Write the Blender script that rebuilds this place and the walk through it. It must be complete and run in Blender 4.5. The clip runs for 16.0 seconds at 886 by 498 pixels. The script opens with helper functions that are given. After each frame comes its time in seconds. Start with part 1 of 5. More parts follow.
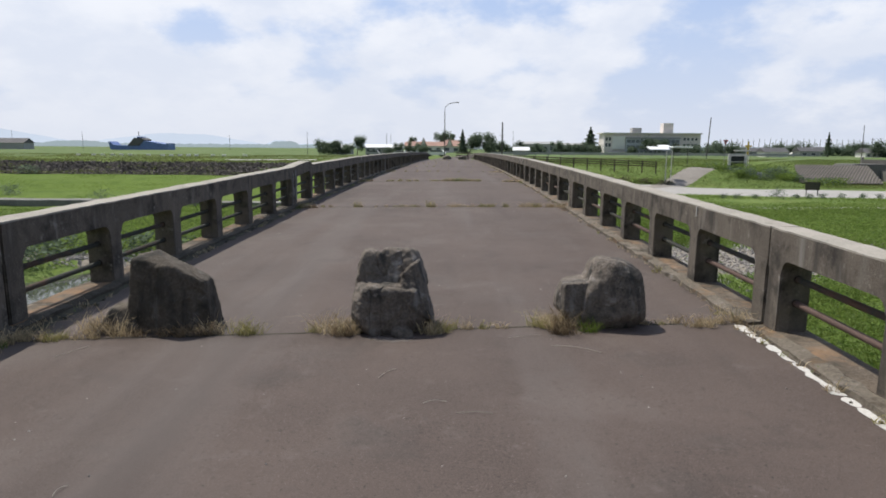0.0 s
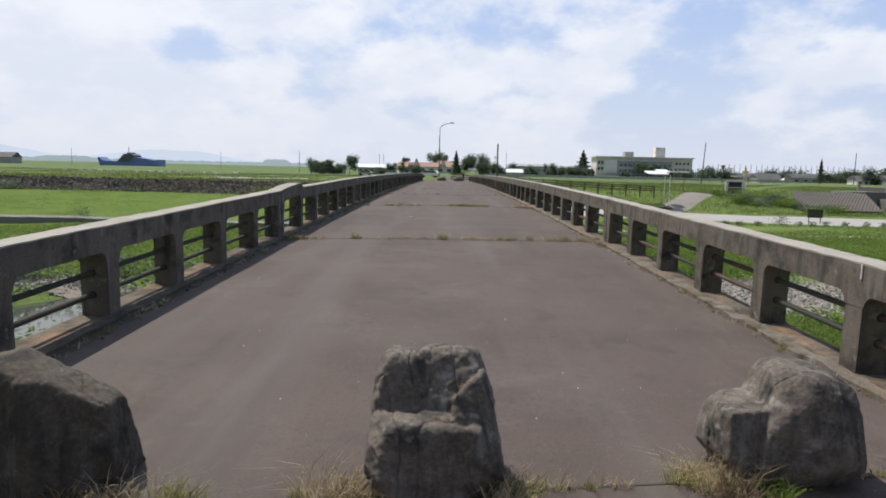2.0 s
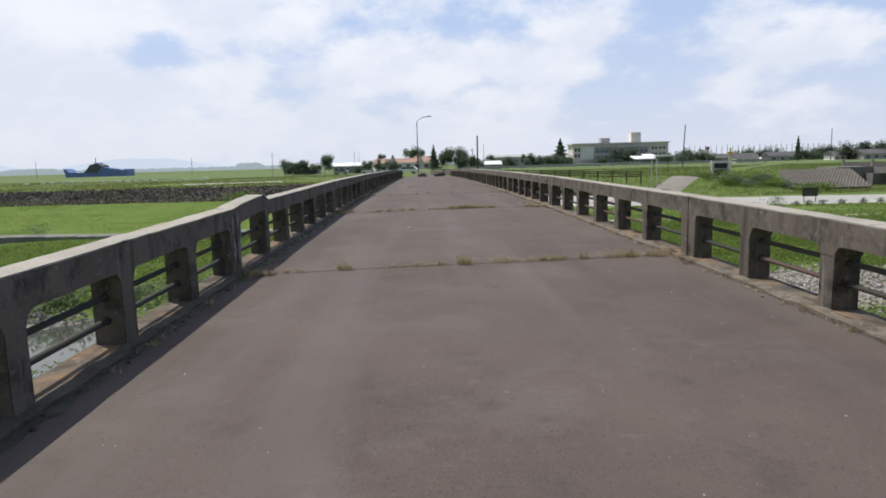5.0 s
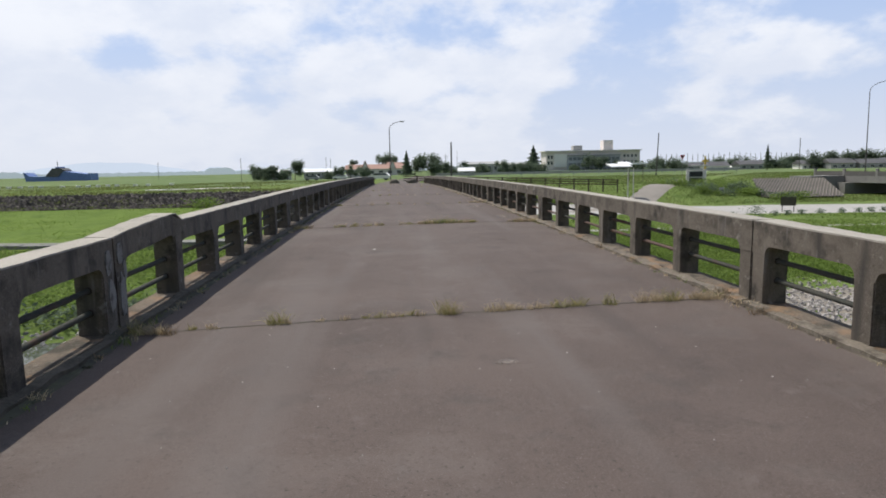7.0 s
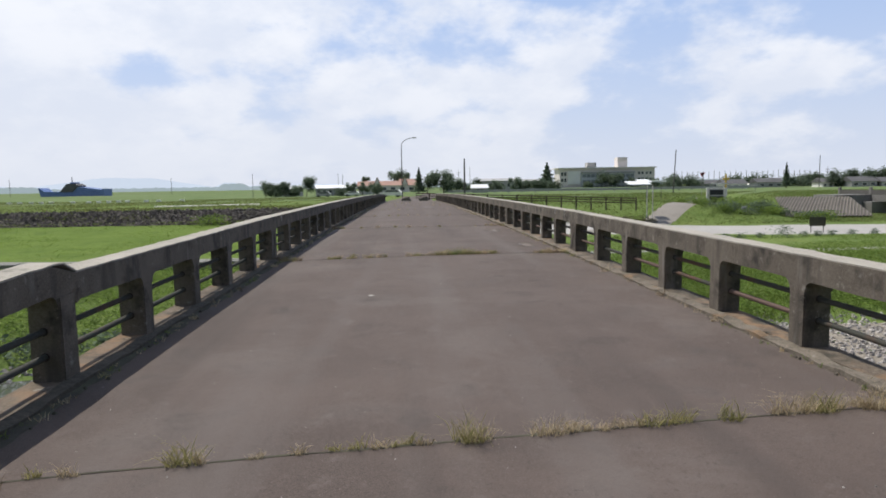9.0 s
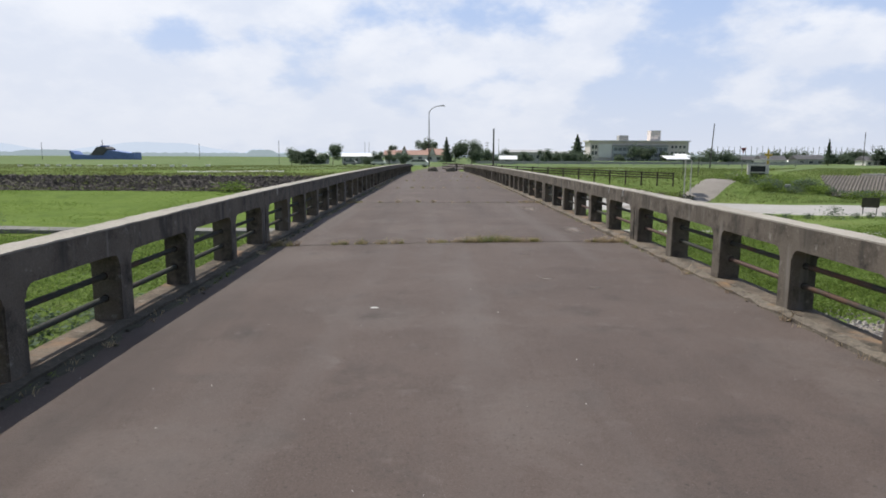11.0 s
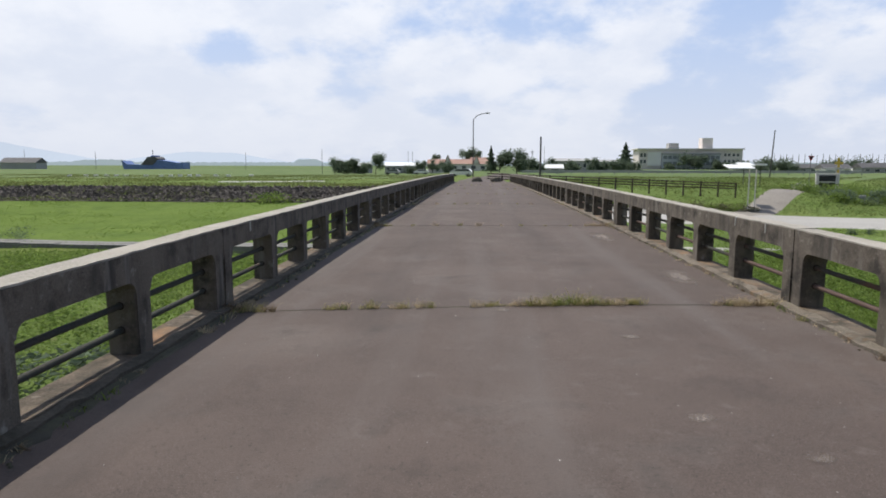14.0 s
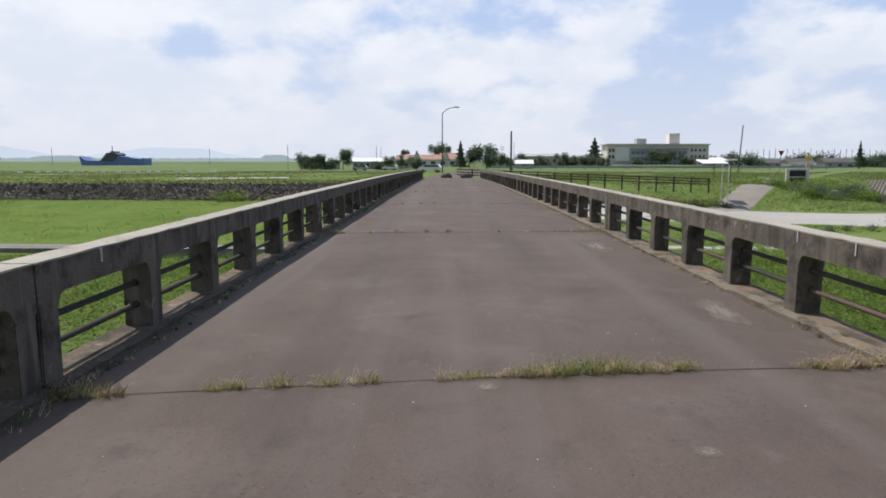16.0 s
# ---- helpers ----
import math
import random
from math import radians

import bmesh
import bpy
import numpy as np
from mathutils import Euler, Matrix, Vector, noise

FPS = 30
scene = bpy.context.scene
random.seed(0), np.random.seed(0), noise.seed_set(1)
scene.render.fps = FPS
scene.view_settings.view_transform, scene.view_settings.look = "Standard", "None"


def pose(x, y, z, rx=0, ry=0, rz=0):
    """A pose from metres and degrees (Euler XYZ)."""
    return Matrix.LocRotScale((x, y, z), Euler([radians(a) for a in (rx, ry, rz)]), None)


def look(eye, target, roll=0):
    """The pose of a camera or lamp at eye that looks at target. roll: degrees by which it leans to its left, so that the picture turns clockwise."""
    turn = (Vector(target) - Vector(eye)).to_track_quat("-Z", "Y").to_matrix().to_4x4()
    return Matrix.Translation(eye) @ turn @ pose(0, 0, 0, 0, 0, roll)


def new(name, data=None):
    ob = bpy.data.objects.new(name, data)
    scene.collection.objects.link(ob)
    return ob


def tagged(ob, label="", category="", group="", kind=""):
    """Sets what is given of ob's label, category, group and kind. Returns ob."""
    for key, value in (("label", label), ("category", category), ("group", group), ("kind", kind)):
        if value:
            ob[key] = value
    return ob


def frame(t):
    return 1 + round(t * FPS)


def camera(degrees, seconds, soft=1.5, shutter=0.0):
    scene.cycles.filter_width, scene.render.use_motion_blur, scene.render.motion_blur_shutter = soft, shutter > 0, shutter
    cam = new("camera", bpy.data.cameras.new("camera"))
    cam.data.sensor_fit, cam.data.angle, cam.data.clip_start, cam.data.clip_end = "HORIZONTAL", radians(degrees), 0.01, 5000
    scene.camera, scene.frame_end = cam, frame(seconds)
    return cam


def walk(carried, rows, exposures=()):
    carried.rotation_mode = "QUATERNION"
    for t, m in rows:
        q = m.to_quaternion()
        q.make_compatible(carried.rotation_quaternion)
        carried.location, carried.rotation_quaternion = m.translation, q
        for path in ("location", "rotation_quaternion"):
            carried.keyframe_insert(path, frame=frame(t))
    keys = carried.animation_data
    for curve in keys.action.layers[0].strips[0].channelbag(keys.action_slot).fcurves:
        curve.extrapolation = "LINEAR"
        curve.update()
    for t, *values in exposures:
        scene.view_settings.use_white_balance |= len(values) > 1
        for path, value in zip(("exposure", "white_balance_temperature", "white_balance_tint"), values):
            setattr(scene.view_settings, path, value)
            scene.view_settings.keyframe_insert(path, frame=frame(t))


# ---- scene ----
cam = camera(68.0, 16.0, soft=1.8)
PATH = [
    (0, (1.011, 0.116, 1.442), (0.979, 2.093, 1.137), 0.4),
    (0.5, (0.896, 0.642, 1.468), (0.877, 2.623, 1.199), -0.6),
    (1, (0.821, 1.273, 1.491), (0.771, 3.259, 1.254), 1.5),
    (1.5, (0.644, 1.902, 1.483), (0.608, 3.887, 1.241), 1.8),
    (2, (0.503, 2.554, 1.473), (0.499, 4.539, 1.230), 1.3),
    (2.5, (0.294, 3.127, 1.480), (0.284, 5.111, 1.230), 1.0),
    (3, (0.146, 3.714, 1.472), (0.152, 5.696, 1.207), -0.4),
    (3.5, (0.032, 4.340, 1.494), (0.051, 6.321, 1.222), -0.2),
    (4, (-0.114, 4.963, 1.532), (-0.072, 6.944, 1.258), -0.8),
    (4.2, (-0.122, 5.241, 1.512), (-0.078, 7.222, 1.243), -1.2),
    (6.3, (-0.150, 8.165, 1.537), (-0.038, 10.146, 1.288), -1.1),
    (6.5, (-0.106, 8.444, 1.542), (0.026, 10.424, 1.298), -1.1),
    (7, (-0.065, 9.127, 1.550), (0.076, 11.107, 1.308), -1.1),
    (7.5, (-0.037, 9.788, 1.577), (0.102, 11.768, 1.336), -1.4),
    (8, (0.017, 10.467, 1.615), (0.123, 12.453, 1.399), -2.0),
    (8.5, (-0.006, 11.144, 1.641), (0.102, 13.130, 1.435), -1.3),
    (9, (0.086, 11.856, 1.657), (0.191, 13.843, 1.465), -0.9),
    (9.2, (0.082, 12.141, 1.633), (0.178, 14.128, 1.431), -0.4),
    (11.5, (0.166, 15.244, 1.690), (0.177, 17.224, 1.406), 0.5),
    (12, (0.113, 15.913, 1.725), (0.109, 17.893, 1.443), 1.1),
    (12.5, (0.134, 16.613, 1.752), (0.102, 18.596, 1.492), 0.9),
    (13, (0.083, 17.278, 1.772), (0.031, 19.259, 1.505), 1.4),
    (13.5, (0.162, 17.970, 1.768), (0.070, 19.950, 1.501), -0.4),
    (14, (0.111, 18.660, 1.768), (0.005, 20.641, 1.513), 0.1),
    (14.5, (0.139, 19.345, 1.749), (0.066, 21.328, 1.497), -0.2),
    (15, (0.089, 20.012, 1.746), (0.035, 21.995, 1.489), 0.3),
    (15.5, (0.095, 20.683, 1.744), (0.071, 22.664, 1.472), 0.2),
    (16, (0.113, 21.375, 1.768), (0.098, 23.357, 1.500), -0.0),
]
walk(cam, [(t, look(eye, target, roll)) for t, eye, target, roll in PATH])

# ---- light ----
SUN_TO = Vector((-0.34, 0.30, 0.86)).normalized()
world = bpy.data.worlds.new("sky")
scene.world = world
world.use_nodes = True
wt = world.node_tree
wt.nodes.clear()


def wn(kind, **inputs):
    n = wt.nodes.new(kind)
    for key, value in inputs.items():
        n.inputs[key].default_value = value
    return n


def wmath(op, a, b=None, clamp=False):
    n = wt.nodes.new("ShaderNodeMath")
    n.operation, n.use_clamp = op, clamp
    for i, v in enumerate((a, b)):
        if v is None:
            continue
        if isinstance(v, (int, float)):
            n.inputs[i].default_value = v
        else:
            wt.links.new(v, n.inputs[i])
    return n.outputs[0]


def wmix(fac, a, b):
    n = wt.nodes.new("ShaderNodeMix")
    n.data_type = "RGBA"
    for sock, v in ((n.inputs[0], fac), (n.inputs[6], a), (n.inputs[7], b)):
        if isinstance(v, (int, float, tuple)):
            sock.default_value = v
        else:
            wt.links.new(v, sock)
    return n.outputs[2]


sky = wt.nodes.new("ShaderNodeTexSky")
sky.sky_type, sky.sun_disc = "NISHITA", False
sky.sun_elevation = math.asin(SUN_TO.z)
sky.sun_rotation = math.atan2(SUN_TO.x, SUN_TO.y)
sky.air_density, sky.dust_density, sky.ozone_density = 1.0, 2.0, 2.0
blue = wt.nodes.new("ShaderNodeVectorMath")
blue.operation = "SCALE"
blue.inputs["Scale"].default_value = 0.145
wt.links.new(sky.outputs[0], blue.inputs[0])
coord = wt.nodes.new("ShaderNodeTexCoord")
sep = wt.nodes.new("ShaderNodeSeparateXYZ")
wt.links.new(coord.outputs["Generated"], sep.inputs[0])
up = wmath("MAXIMUM", sep.outputs[2], 0.0)
lift = wmath("ADD", up, 0.42)
comb = wt.nodes.new("ShaderNodeCombineXYZ")
wt.links.new(wmath("DIVIDE", sep.outputs[0], lift), comb.inputs[0])
wt.links.new(wmath("DIVIDE", sep.outputs[1], lift), comb.inputs[1])
comb.inputs[2].default_value = 3.7


def wnoise(scale, detail, rough, w):
    n = wt.nodes.new("ShaderNodeTexNoise")
    n.noise_dimensions = "4D"
    for key, value in (("Scale", scale), ("Detail", detail), ("Roughness", rough), ("W", w)):
        n.inputs[key].default_value = value
    wt.links.new(comb.outputs[0], n.inputs["Vector"])
    return n.outputs["Fac"]


def wramp(v, lo, hi):
    n = wt.nodes.new("ShaderNodeMapRange")
    n.interpolation_type = "SMOOTHSTEP"
    n.inputs[1].default_value, n.inputs[2].default_value = lo, hi
    wt.links.new(v, n.inputs[0])
    return n.outputs[0]


away = wmath("MULTIPLY", wmath("MINIMUM", sep.outputs[1], 0.55), 0.34)
lump = wmath("ADD", wmath("ADD", wnoise(3.4, 9, 0.55, 2.3), wmath("MULTIPLY", sep.outputs[0], -0.16)), wmath("SUBTRACT", away, 0.187))
cover = wramp(lump, 0.392, 0.542)
body = wramp(wnoise(4.2, 7, 0.6, 5.1), 0.36, 0.66)
cloud_colour = wmix(body, (0.77, 0.825, 0.945, 1), (1.00, 1.015, 1.06, 1))
toward = wramp(sep.outputs[1], -0.3, 0.6)
soft_blue = wmix(0.35, blue.outputs[0], (0.36, 0.38, 0.42, 1))
air = wmix(wmath("MULTIPLY", toward, 0.65), soft_blue, (0.385, 0.58, 1.0, 1))
mixed = wmix(wmath("MULTIPLY", cover, 0.92), air, cloud_colour)
hazy = wmath("POWER", wmath("SUBTRACT", 1.0, wmath("MINIMUM", wmath("MULTIPLY", up, 2.6), 1.0)), 1.7)
haze_colour = wmix(toward, (0.48, 0.50, 0.53, 1), (0.735, 0.775, 0.87, 1))
final = wmix(wmath("MULTIPLY", hazy, 0.92), mixed, haze_colour)
bg = wn("ShaderNodeBackground", Strength=1.0)
wt.links.new(final, bg.inputs[0])
out = wt.nodes.new("ShaderNodeOutputWorld")
wt.links.new(bg.outputs[0], out.inputs[0])

sun = new("sun", bpy.data.lights.new("sun", "SUN"))
sun.data.energy, sun.data.angle, sun.data.color = 5.0, radians(0.5), (1.0, 0.95, 0.87)
sun.matrix_world = look((0, 0, 60), Vector((0, 0, 60)) - SUN_TO)


# ---- materials ----
def material(name, colours, scale=1.0, fine=12.0, rough=0.85, bump=0.3, metal=0.0, spots=None, distance=0.02, per_object=0.0, stretch=None, island=0.0, streaks=(), leaf=0.0):
    """colours: dark, middle, light, mixed by large stains and fine grain; spots: (colour, scale, low, high) laid over."""
    m = bpy.data.materials.new(name)
    m.use_nodes = True
    t = m.node_tree
    shader = t.nodes["Principled BSDF"]
    shader.inputs["Roughness"].default_value = rough
    shader.inputs["Metallic"].default_value = metal
    shader.inputs["Specular IOR Level"].default_value = 0.3
    geo = t.nodes.new("ShaderNodeNewGeometry")
    place = geo.outputs["Position"]
    if stretch:
        mp = t.nodes.new("ShaderNodeMapping")
        mp.inputs["Scale"].default_value = stretch
        t.links.new(place, mp.inputs["Vector"])
        place = mp.outputs[0]

    def nz(s, detail=5, r=0.6):
        n = t.nodes.new("ShaderNodeTexNoise")
        n.inputs["Scale"].default_value, n.inputs["Detail"].default_value, n.inputs["Roughness"].default_value = s, detail, r
        t.links.new(place, n.inputs["Vector"])
        return n.outputs["Fac"]

    def mix(fac, a, b, blend="MIX"):
        n = t.nodes.new("ShaderNodeMix")
        n.data_type, n.blend_type = "RGBA", blend
        for sock, v in ((n.inputs[0], fac), (n.inputs[6], a), (n.inputs[7], b)):
            if isinstance(v, (int, float, tuple)):
                sock.default_value = (*v, 1) if isinstance(v, tuple) and len(v) == 3 else v
            else:
                t.links.new(v, sock)
        return n.outputs[2]

    def ramp(v, lo, hi):
        n = t.nodes.new("ShaderNodeMapRange")
        n.inputs[1].default_value, n.inputs[2].default_value = lo, hi
        t.links.new(v, n.inputs[0])
        return n.outputs[0]

    big, small = nz(scale), nz(fine, 6, 0.7)
    col = mix(ramp(big, 0.36, 0.64), colours[0], colours[1])
    col = mix(ramp(small, 0.42, 0.75), col, colours[2])
    for colour, s, lo, hi in spots or ():
        col = mix(ramp(nz(s, 4, 0.65), lo, hi), col, colour)
    for colour, (sx, sy, sz), lo, hi in streaks:
        mp = t.nodes.new("ShaderNodeMapping")
        mp.inputs["Scale"].default_value = (sx, sy, sz)
        t.links.new(geo.outputs["Position"], mp.inputs["Vector"])
        n = t.nodes.new("ShaderNodeTexNoise")
        n.inputs["Scale"].default_value, n.inputs["Detail"].default_value = 1.0, 5
        t.links.new(mp.outputs[0], n.inputs["Vector"])
        col = mix(ramp(n.outputs["Fac"], lo, hi), col, colour)
    if per_object or island:
        if island:
            pick, amount = geo.outputs["Random Per Island"], island
        else:
            info = t.nodes.new("ShaderNodeObjectInfo")
            pick, amount = info.outputs["Random"], per_object
        hsv = t.nodes.new("ShaderNodeHueSaturation")
        t.links.new(ramp(pick, 0, 1), hsv.inputs["Value"])
        n = hsv.inputs["Value"].links[0].from_node
        n.inputs[3].default_value, n.inputs[4].default_value = 1 - amount, 1 + amount
        t.links.new(col, hsv.inputs["Color"])
        col = hsv.outputs[0]
    t.links.new(col, shader.inputs["Base Color"])
    if island and leaf:
        shader.inputs["Specular IOR Level"].default_value = 0.12
        thin = t.nodes.new("ShaderNodeBsdfTranslucent")
        t.links.new(col, thin.inputs["Color"])
        both = t.nodes.new("ShaderNodeMixShader")
        both.inputs[0].default_value = leaf
        t.links.new(shader.outputs[0], both.inputs[1])
        t.links.new(thin.outputs[0], both.inputs[2])
        t.links.new(both.outputs[0], t.nodes["Material Output"].inputs["Surface"])
    if bump:
        b = t.nodes.new("ShaderNodeBump")
        b.inputs["Strength"].default_value, b.inputs["Distance"].default_value = bump, distance
        t.links.new(small, b.inputs["Height"])
        t.links.new(b.outputs[0], shader.inputs["Normal"])
    return m


ASPHALT = material("worn_asphalt", ((0.059, 0.0442, 0.0378), (0.086, 0.0652, 0.0560), (0.115, 0.0885, 0.0762)), 0.55, 95, 0.88, 0.7, distance=0.007,
                   spots=[((0.130, 0.107, 0.095), 0.75, 0.52, 0.78), ((0.044, 0.0350, 0.0310), 1.5, 0.54, 0.80), ((0.19, 0.163, 0.145), 85, 0.62, 0.72), ((0.125, 0.104, 0.093), 4.0, 0.60, 0.86), ((0.040, 0.0315, 0.0280), 38, 0.58, 0.72)],
                   streaks=[((0.112, 0.0945, 0.0865), (0.9, 0.05, 1), 0.52, 0.74), ((0.052, 0.041, 0.036), (1.1, 0.09, 1), 0.56, 0.80)])
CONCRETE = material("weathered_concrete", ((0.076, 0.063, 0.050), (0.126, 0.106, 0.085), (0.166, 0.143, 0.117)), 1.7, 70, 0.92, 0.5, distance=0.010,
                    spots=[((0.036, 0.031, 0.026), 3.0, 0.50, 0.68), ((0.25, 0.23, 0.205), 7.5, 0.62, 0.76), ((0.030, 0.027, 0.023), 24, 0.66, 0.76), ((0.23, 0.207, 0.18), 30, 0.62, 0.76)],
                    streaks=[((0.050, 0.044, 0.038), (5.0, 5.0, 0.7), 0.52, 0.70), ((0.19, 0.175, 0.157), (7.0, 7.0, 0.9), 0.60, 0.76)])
# Coping: lighter copy of the rail concrete, sunlight put into its colour.
COPING = material("sunlit_tone_concrete", ((0.220, 0.204, 0.173), (0.303, 0.279, 0.239), (0.386, 0.354, 0.306)), 1.3, 40, 0.9, 0.5, distance=0.01,
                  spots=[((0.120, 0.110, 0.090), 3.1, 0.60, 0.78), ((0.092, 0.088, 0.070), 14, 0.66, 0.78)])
KERB = material("stained_kerb_concrete", ((0.070, 0.054, 0.039), (0.120, 0.094, 0.068), (0.18, 0.145, 0.110)), 1.8, 45, 0.95, 0.6, distance=0.014,
                spots=[((0.048, 0.041, 0.030), 2.6, 0.47, 0.62), ((0.215, 0.132, 0.074), 1.9, 0.51, 0.68), ((0.24, 0.215, 0.18), 6.0, 0.62, 0.74), ((0.04, 0.035, 0.028), 14, 0.62, 0.74)])
# Left kerb: moss, plus the parapet's shade darkened into the colour.
KERB_GREY = material("mossy_shaded_kerb_concrete", ((0.046, 0.040, 0.030), (0.075, 0.064, 0.049), (0.110, 0.094, 0.075)), 1.6, 22, 0.95, 0.6, distance=0.015,
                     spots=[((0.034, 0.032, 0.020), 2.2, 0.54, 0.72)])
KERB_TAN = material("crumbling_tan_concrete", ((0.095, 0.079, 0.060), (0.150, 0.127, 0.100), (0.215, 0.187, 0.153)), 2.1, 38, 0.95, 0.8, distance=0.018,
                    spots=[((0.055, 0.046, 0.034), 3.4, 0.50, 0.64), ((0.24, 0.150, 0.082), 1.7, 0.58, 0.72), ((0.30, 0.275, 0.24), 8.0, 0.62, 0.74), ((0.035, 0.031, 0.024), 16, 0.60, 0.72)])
PIPE = material("rusty_painted_pipe", ((0.030, 0.036, 0.030), (0.042, 0.043, 0.036), (0.060, 0.052, 0.042)), 1.2, 30, 0.85, 0.3, 0.0, distance=0.004,
                spots=[((0.085, 0.048, 0.032), 1.4, 0.52, 0.66)])
# Dark shading where pipes meet posts, put into small added discs.
PIPE_END = material("dark_pipe_end", ((0.018, 0.014, 0.012), (0.028, 0.021, 0.017), (0.045, 0.032, 0.025)), 6, 40, 0.9, 0.3)
RUST_PIPE = material("red_oxide_pipe", ((0.075, 0.047, 0.038), (0.10, 0.066, 0.054), (0.13, 0.090, 0.075)), 1.2, 30, 0.85, 0.3, 0.0, distance=0.004,
                     spots=[((0.09, 0.06, 0.05), 1.4, 0.52, 0.66)])
ROCK = material("grey_boulder", ((0.084, 0.069, 0.056), (0.136, 0.114, 0.094), (0.195, 0.166, 0.140)), 3.0, 45, 0.9, 0.7, distance=0.012,
                spots=[((0.045, 0.042, 0.038), 4.5, 0.52, 0.68), ((0.30, 0.275, 0.25), 6.0, 0.59, 0.72), ((0.035, 0.033, 0.030), 18, 0.64, 0.76), ((0.25, 0.24, 0.225), 28, 0.66, 0.76)],
                streaks=[((0.050, 0.047, 0.042), (9.0, 9.0, 1.6), 0.54, 0.68), ((0.21, 0.193, 0.175), (11.0, 11.0, 2.0), 0.60, 0.74)])
ROCK_BROWN = material("dark_brown_boulder", ((0.058, 0.047, 0.036), (0.088, 0.073, 0.056), (0.130, 0.110, 0.088)), 2.2, 45, 0.9, 0.7, distance=0.012,
                      spots=[((0.030, 0.028, 0.023), 3.5, 0.52, 0.68), ((0.23, 0.215, 0.195), 5.0, 0.63, 0.74), ((0.19, 0.18, 0.165), 28, 0.68, 0.78)],
                      streaks=[((0.036, 0.033, 0.028), (7.0, 7.0, 1.6), 0.54, 0.68), ((0.15, 0.14, 0.125), (9.0, 9.0, 1.5), 0.62, 0.76)])
DEAD = material("dead_grass", ((0.135, 0.098, 0.060), (0.21, 0.155, 0.095), (0.32, 0.25, 0.165)), 4, 20, 0.9, 0, island=0.4, leaf=0.35)
MORTAR = material("pale_mortar", ((0.13, 0.125, 0.118), (0.19, 0.183, 0.173), (0.25, 0.24, 0.228)), 6, 50, 0.92, 0.4, distance=0.006, spots=[((0.07, 0.064, 0.056), 9, 0.52, 0.66)])
PAINT = material("worn_white_paint", ((0.40, 0.385, 0.36), (0.52, 0.505, 0.475), (0.62, 0.605, 0.575)), 3, 40, 0.7, 0.2, spots=[((0.25, 0.23, 0.21), 14, 0.62, 0.68)])
GRASS = material("meadow_grass", ((0.084, 0.126, 0.032), (0.122, 0.172, 0.044), (0.158, 0.204, 0.068)), 0.055, 5.0, 0.95, 0.6, distance=0.25,
                 spots=[((0.064, 0.104, 0.022), 0.30, 0.50, 0.70), ((0.135, 0.150, 0.045), 0.035, 0.54, 0.70), ((0.105, 0.105, 0.045), 1.0, 0.60, 0.76), ((0.062, 0.098, 0.020), 2.4, 0.58, 0.72), ((0.13, 0.185, 0.03), 0.75, 0.60, 0.74)])
GRASS.node_tree.nodes["Principled BSDF"].inputs["Specular IOR Level"].default_value = 0.08
MOWN = material("mown_meadow_grass", ((0.076, 0.118, 0.021), (0.100, 0.148, 0.028), (0.126, 0.174, 0.042)), 0.10, 5.0, 0.95, 0.5, distance=0.12,
                spots=[((0.062, 0.100, 0.018), 0.35, 0.50, 0.70), ((0.130, 0.165, 0.045), 0.16, 0.56, 0.74)], streaks=[((0.082, 0.128, 0.022), (0.03, 0.9, 1), 0.50, 0.66)])
MOWN.node_tree.nodes["Principled BSDF"].inputs["Specular IOR Level"].default_value = 0.08
FIELD = material("dull_far_fields", ((0.075, 0.115, 0.040), (0.105, 0.148, 0.055), (0.140, 0.172, 0.078)), 0.012, 0.3, 0.95, 0.2, distance=0.3, spots=[((0.145, 0.165, 0.08), 0.02, 0.55, 0.65), ((0.07, 0.105, 0.035), 0.03, 0.56, 0.64)])
FIELD.node_tree.nodes["Principled BSDF"].inputs["Specular IOR Level"].default_value = 0.08
BLADE = material("green_blades", ((0.094, 0.146, 0.026), (0.148, 0.204, 0.042), (0.205, 0.258, 0.066)), 0.6, 6, 0.8, 0, island=0.35, leaf=0.35)
LEAFY = material("weed_leaves", ((0.098, 0.158, 0.030), (0.142, 0.208, 0.045), (0.195, 0.252, 0.070)), 0.4, 5, 0.75, 0, island=0.35, leaf=0.48)
STRAW = material("dry_grass", ((0.30, 0.235, 0.14), (0.44, 0.355, 0.225), (0.58, 0.49, 0.34)), 4, 20, 0.85, 0, island=0.4, leaf=0.35)
MIXED = material("yellowing_grass", ((0.20, 0.20, 0.07), (0.30, 0.275, 0.11), (0.42, 0.36, 0.18)), 4, 20, 0.85, 0, island=0.4, leaf=0.35)
GRAVEL = material("pale_river_stones", ((0.20, 0.18, 0.165), (0.27, 0.25, 0.232), (0.37, 0.35, 0.325)), 0.7, 8, 0.9, 0.4, island=0.45)
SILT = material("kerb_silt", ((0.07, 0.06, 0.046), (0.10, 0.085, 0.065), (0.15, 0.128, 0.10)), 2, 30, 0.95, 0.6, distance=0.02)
SOIL = material("gravelly_soil", ((0.14, 0.12, 0.09), (0.20, 0.175, 0.14), (0.28, 0.25, 0.21)), 0.3, 4, 0.95, 0.8, distance=0.06)
PALE_ROAD = material("pale_gravel_road", ((0.262, 0.251, 0.232), (0.312, 0.302, 0.284), (0.364, 0.353, 0.334)), 0.12, 3, 0.95, 0.3, distance=0.03)
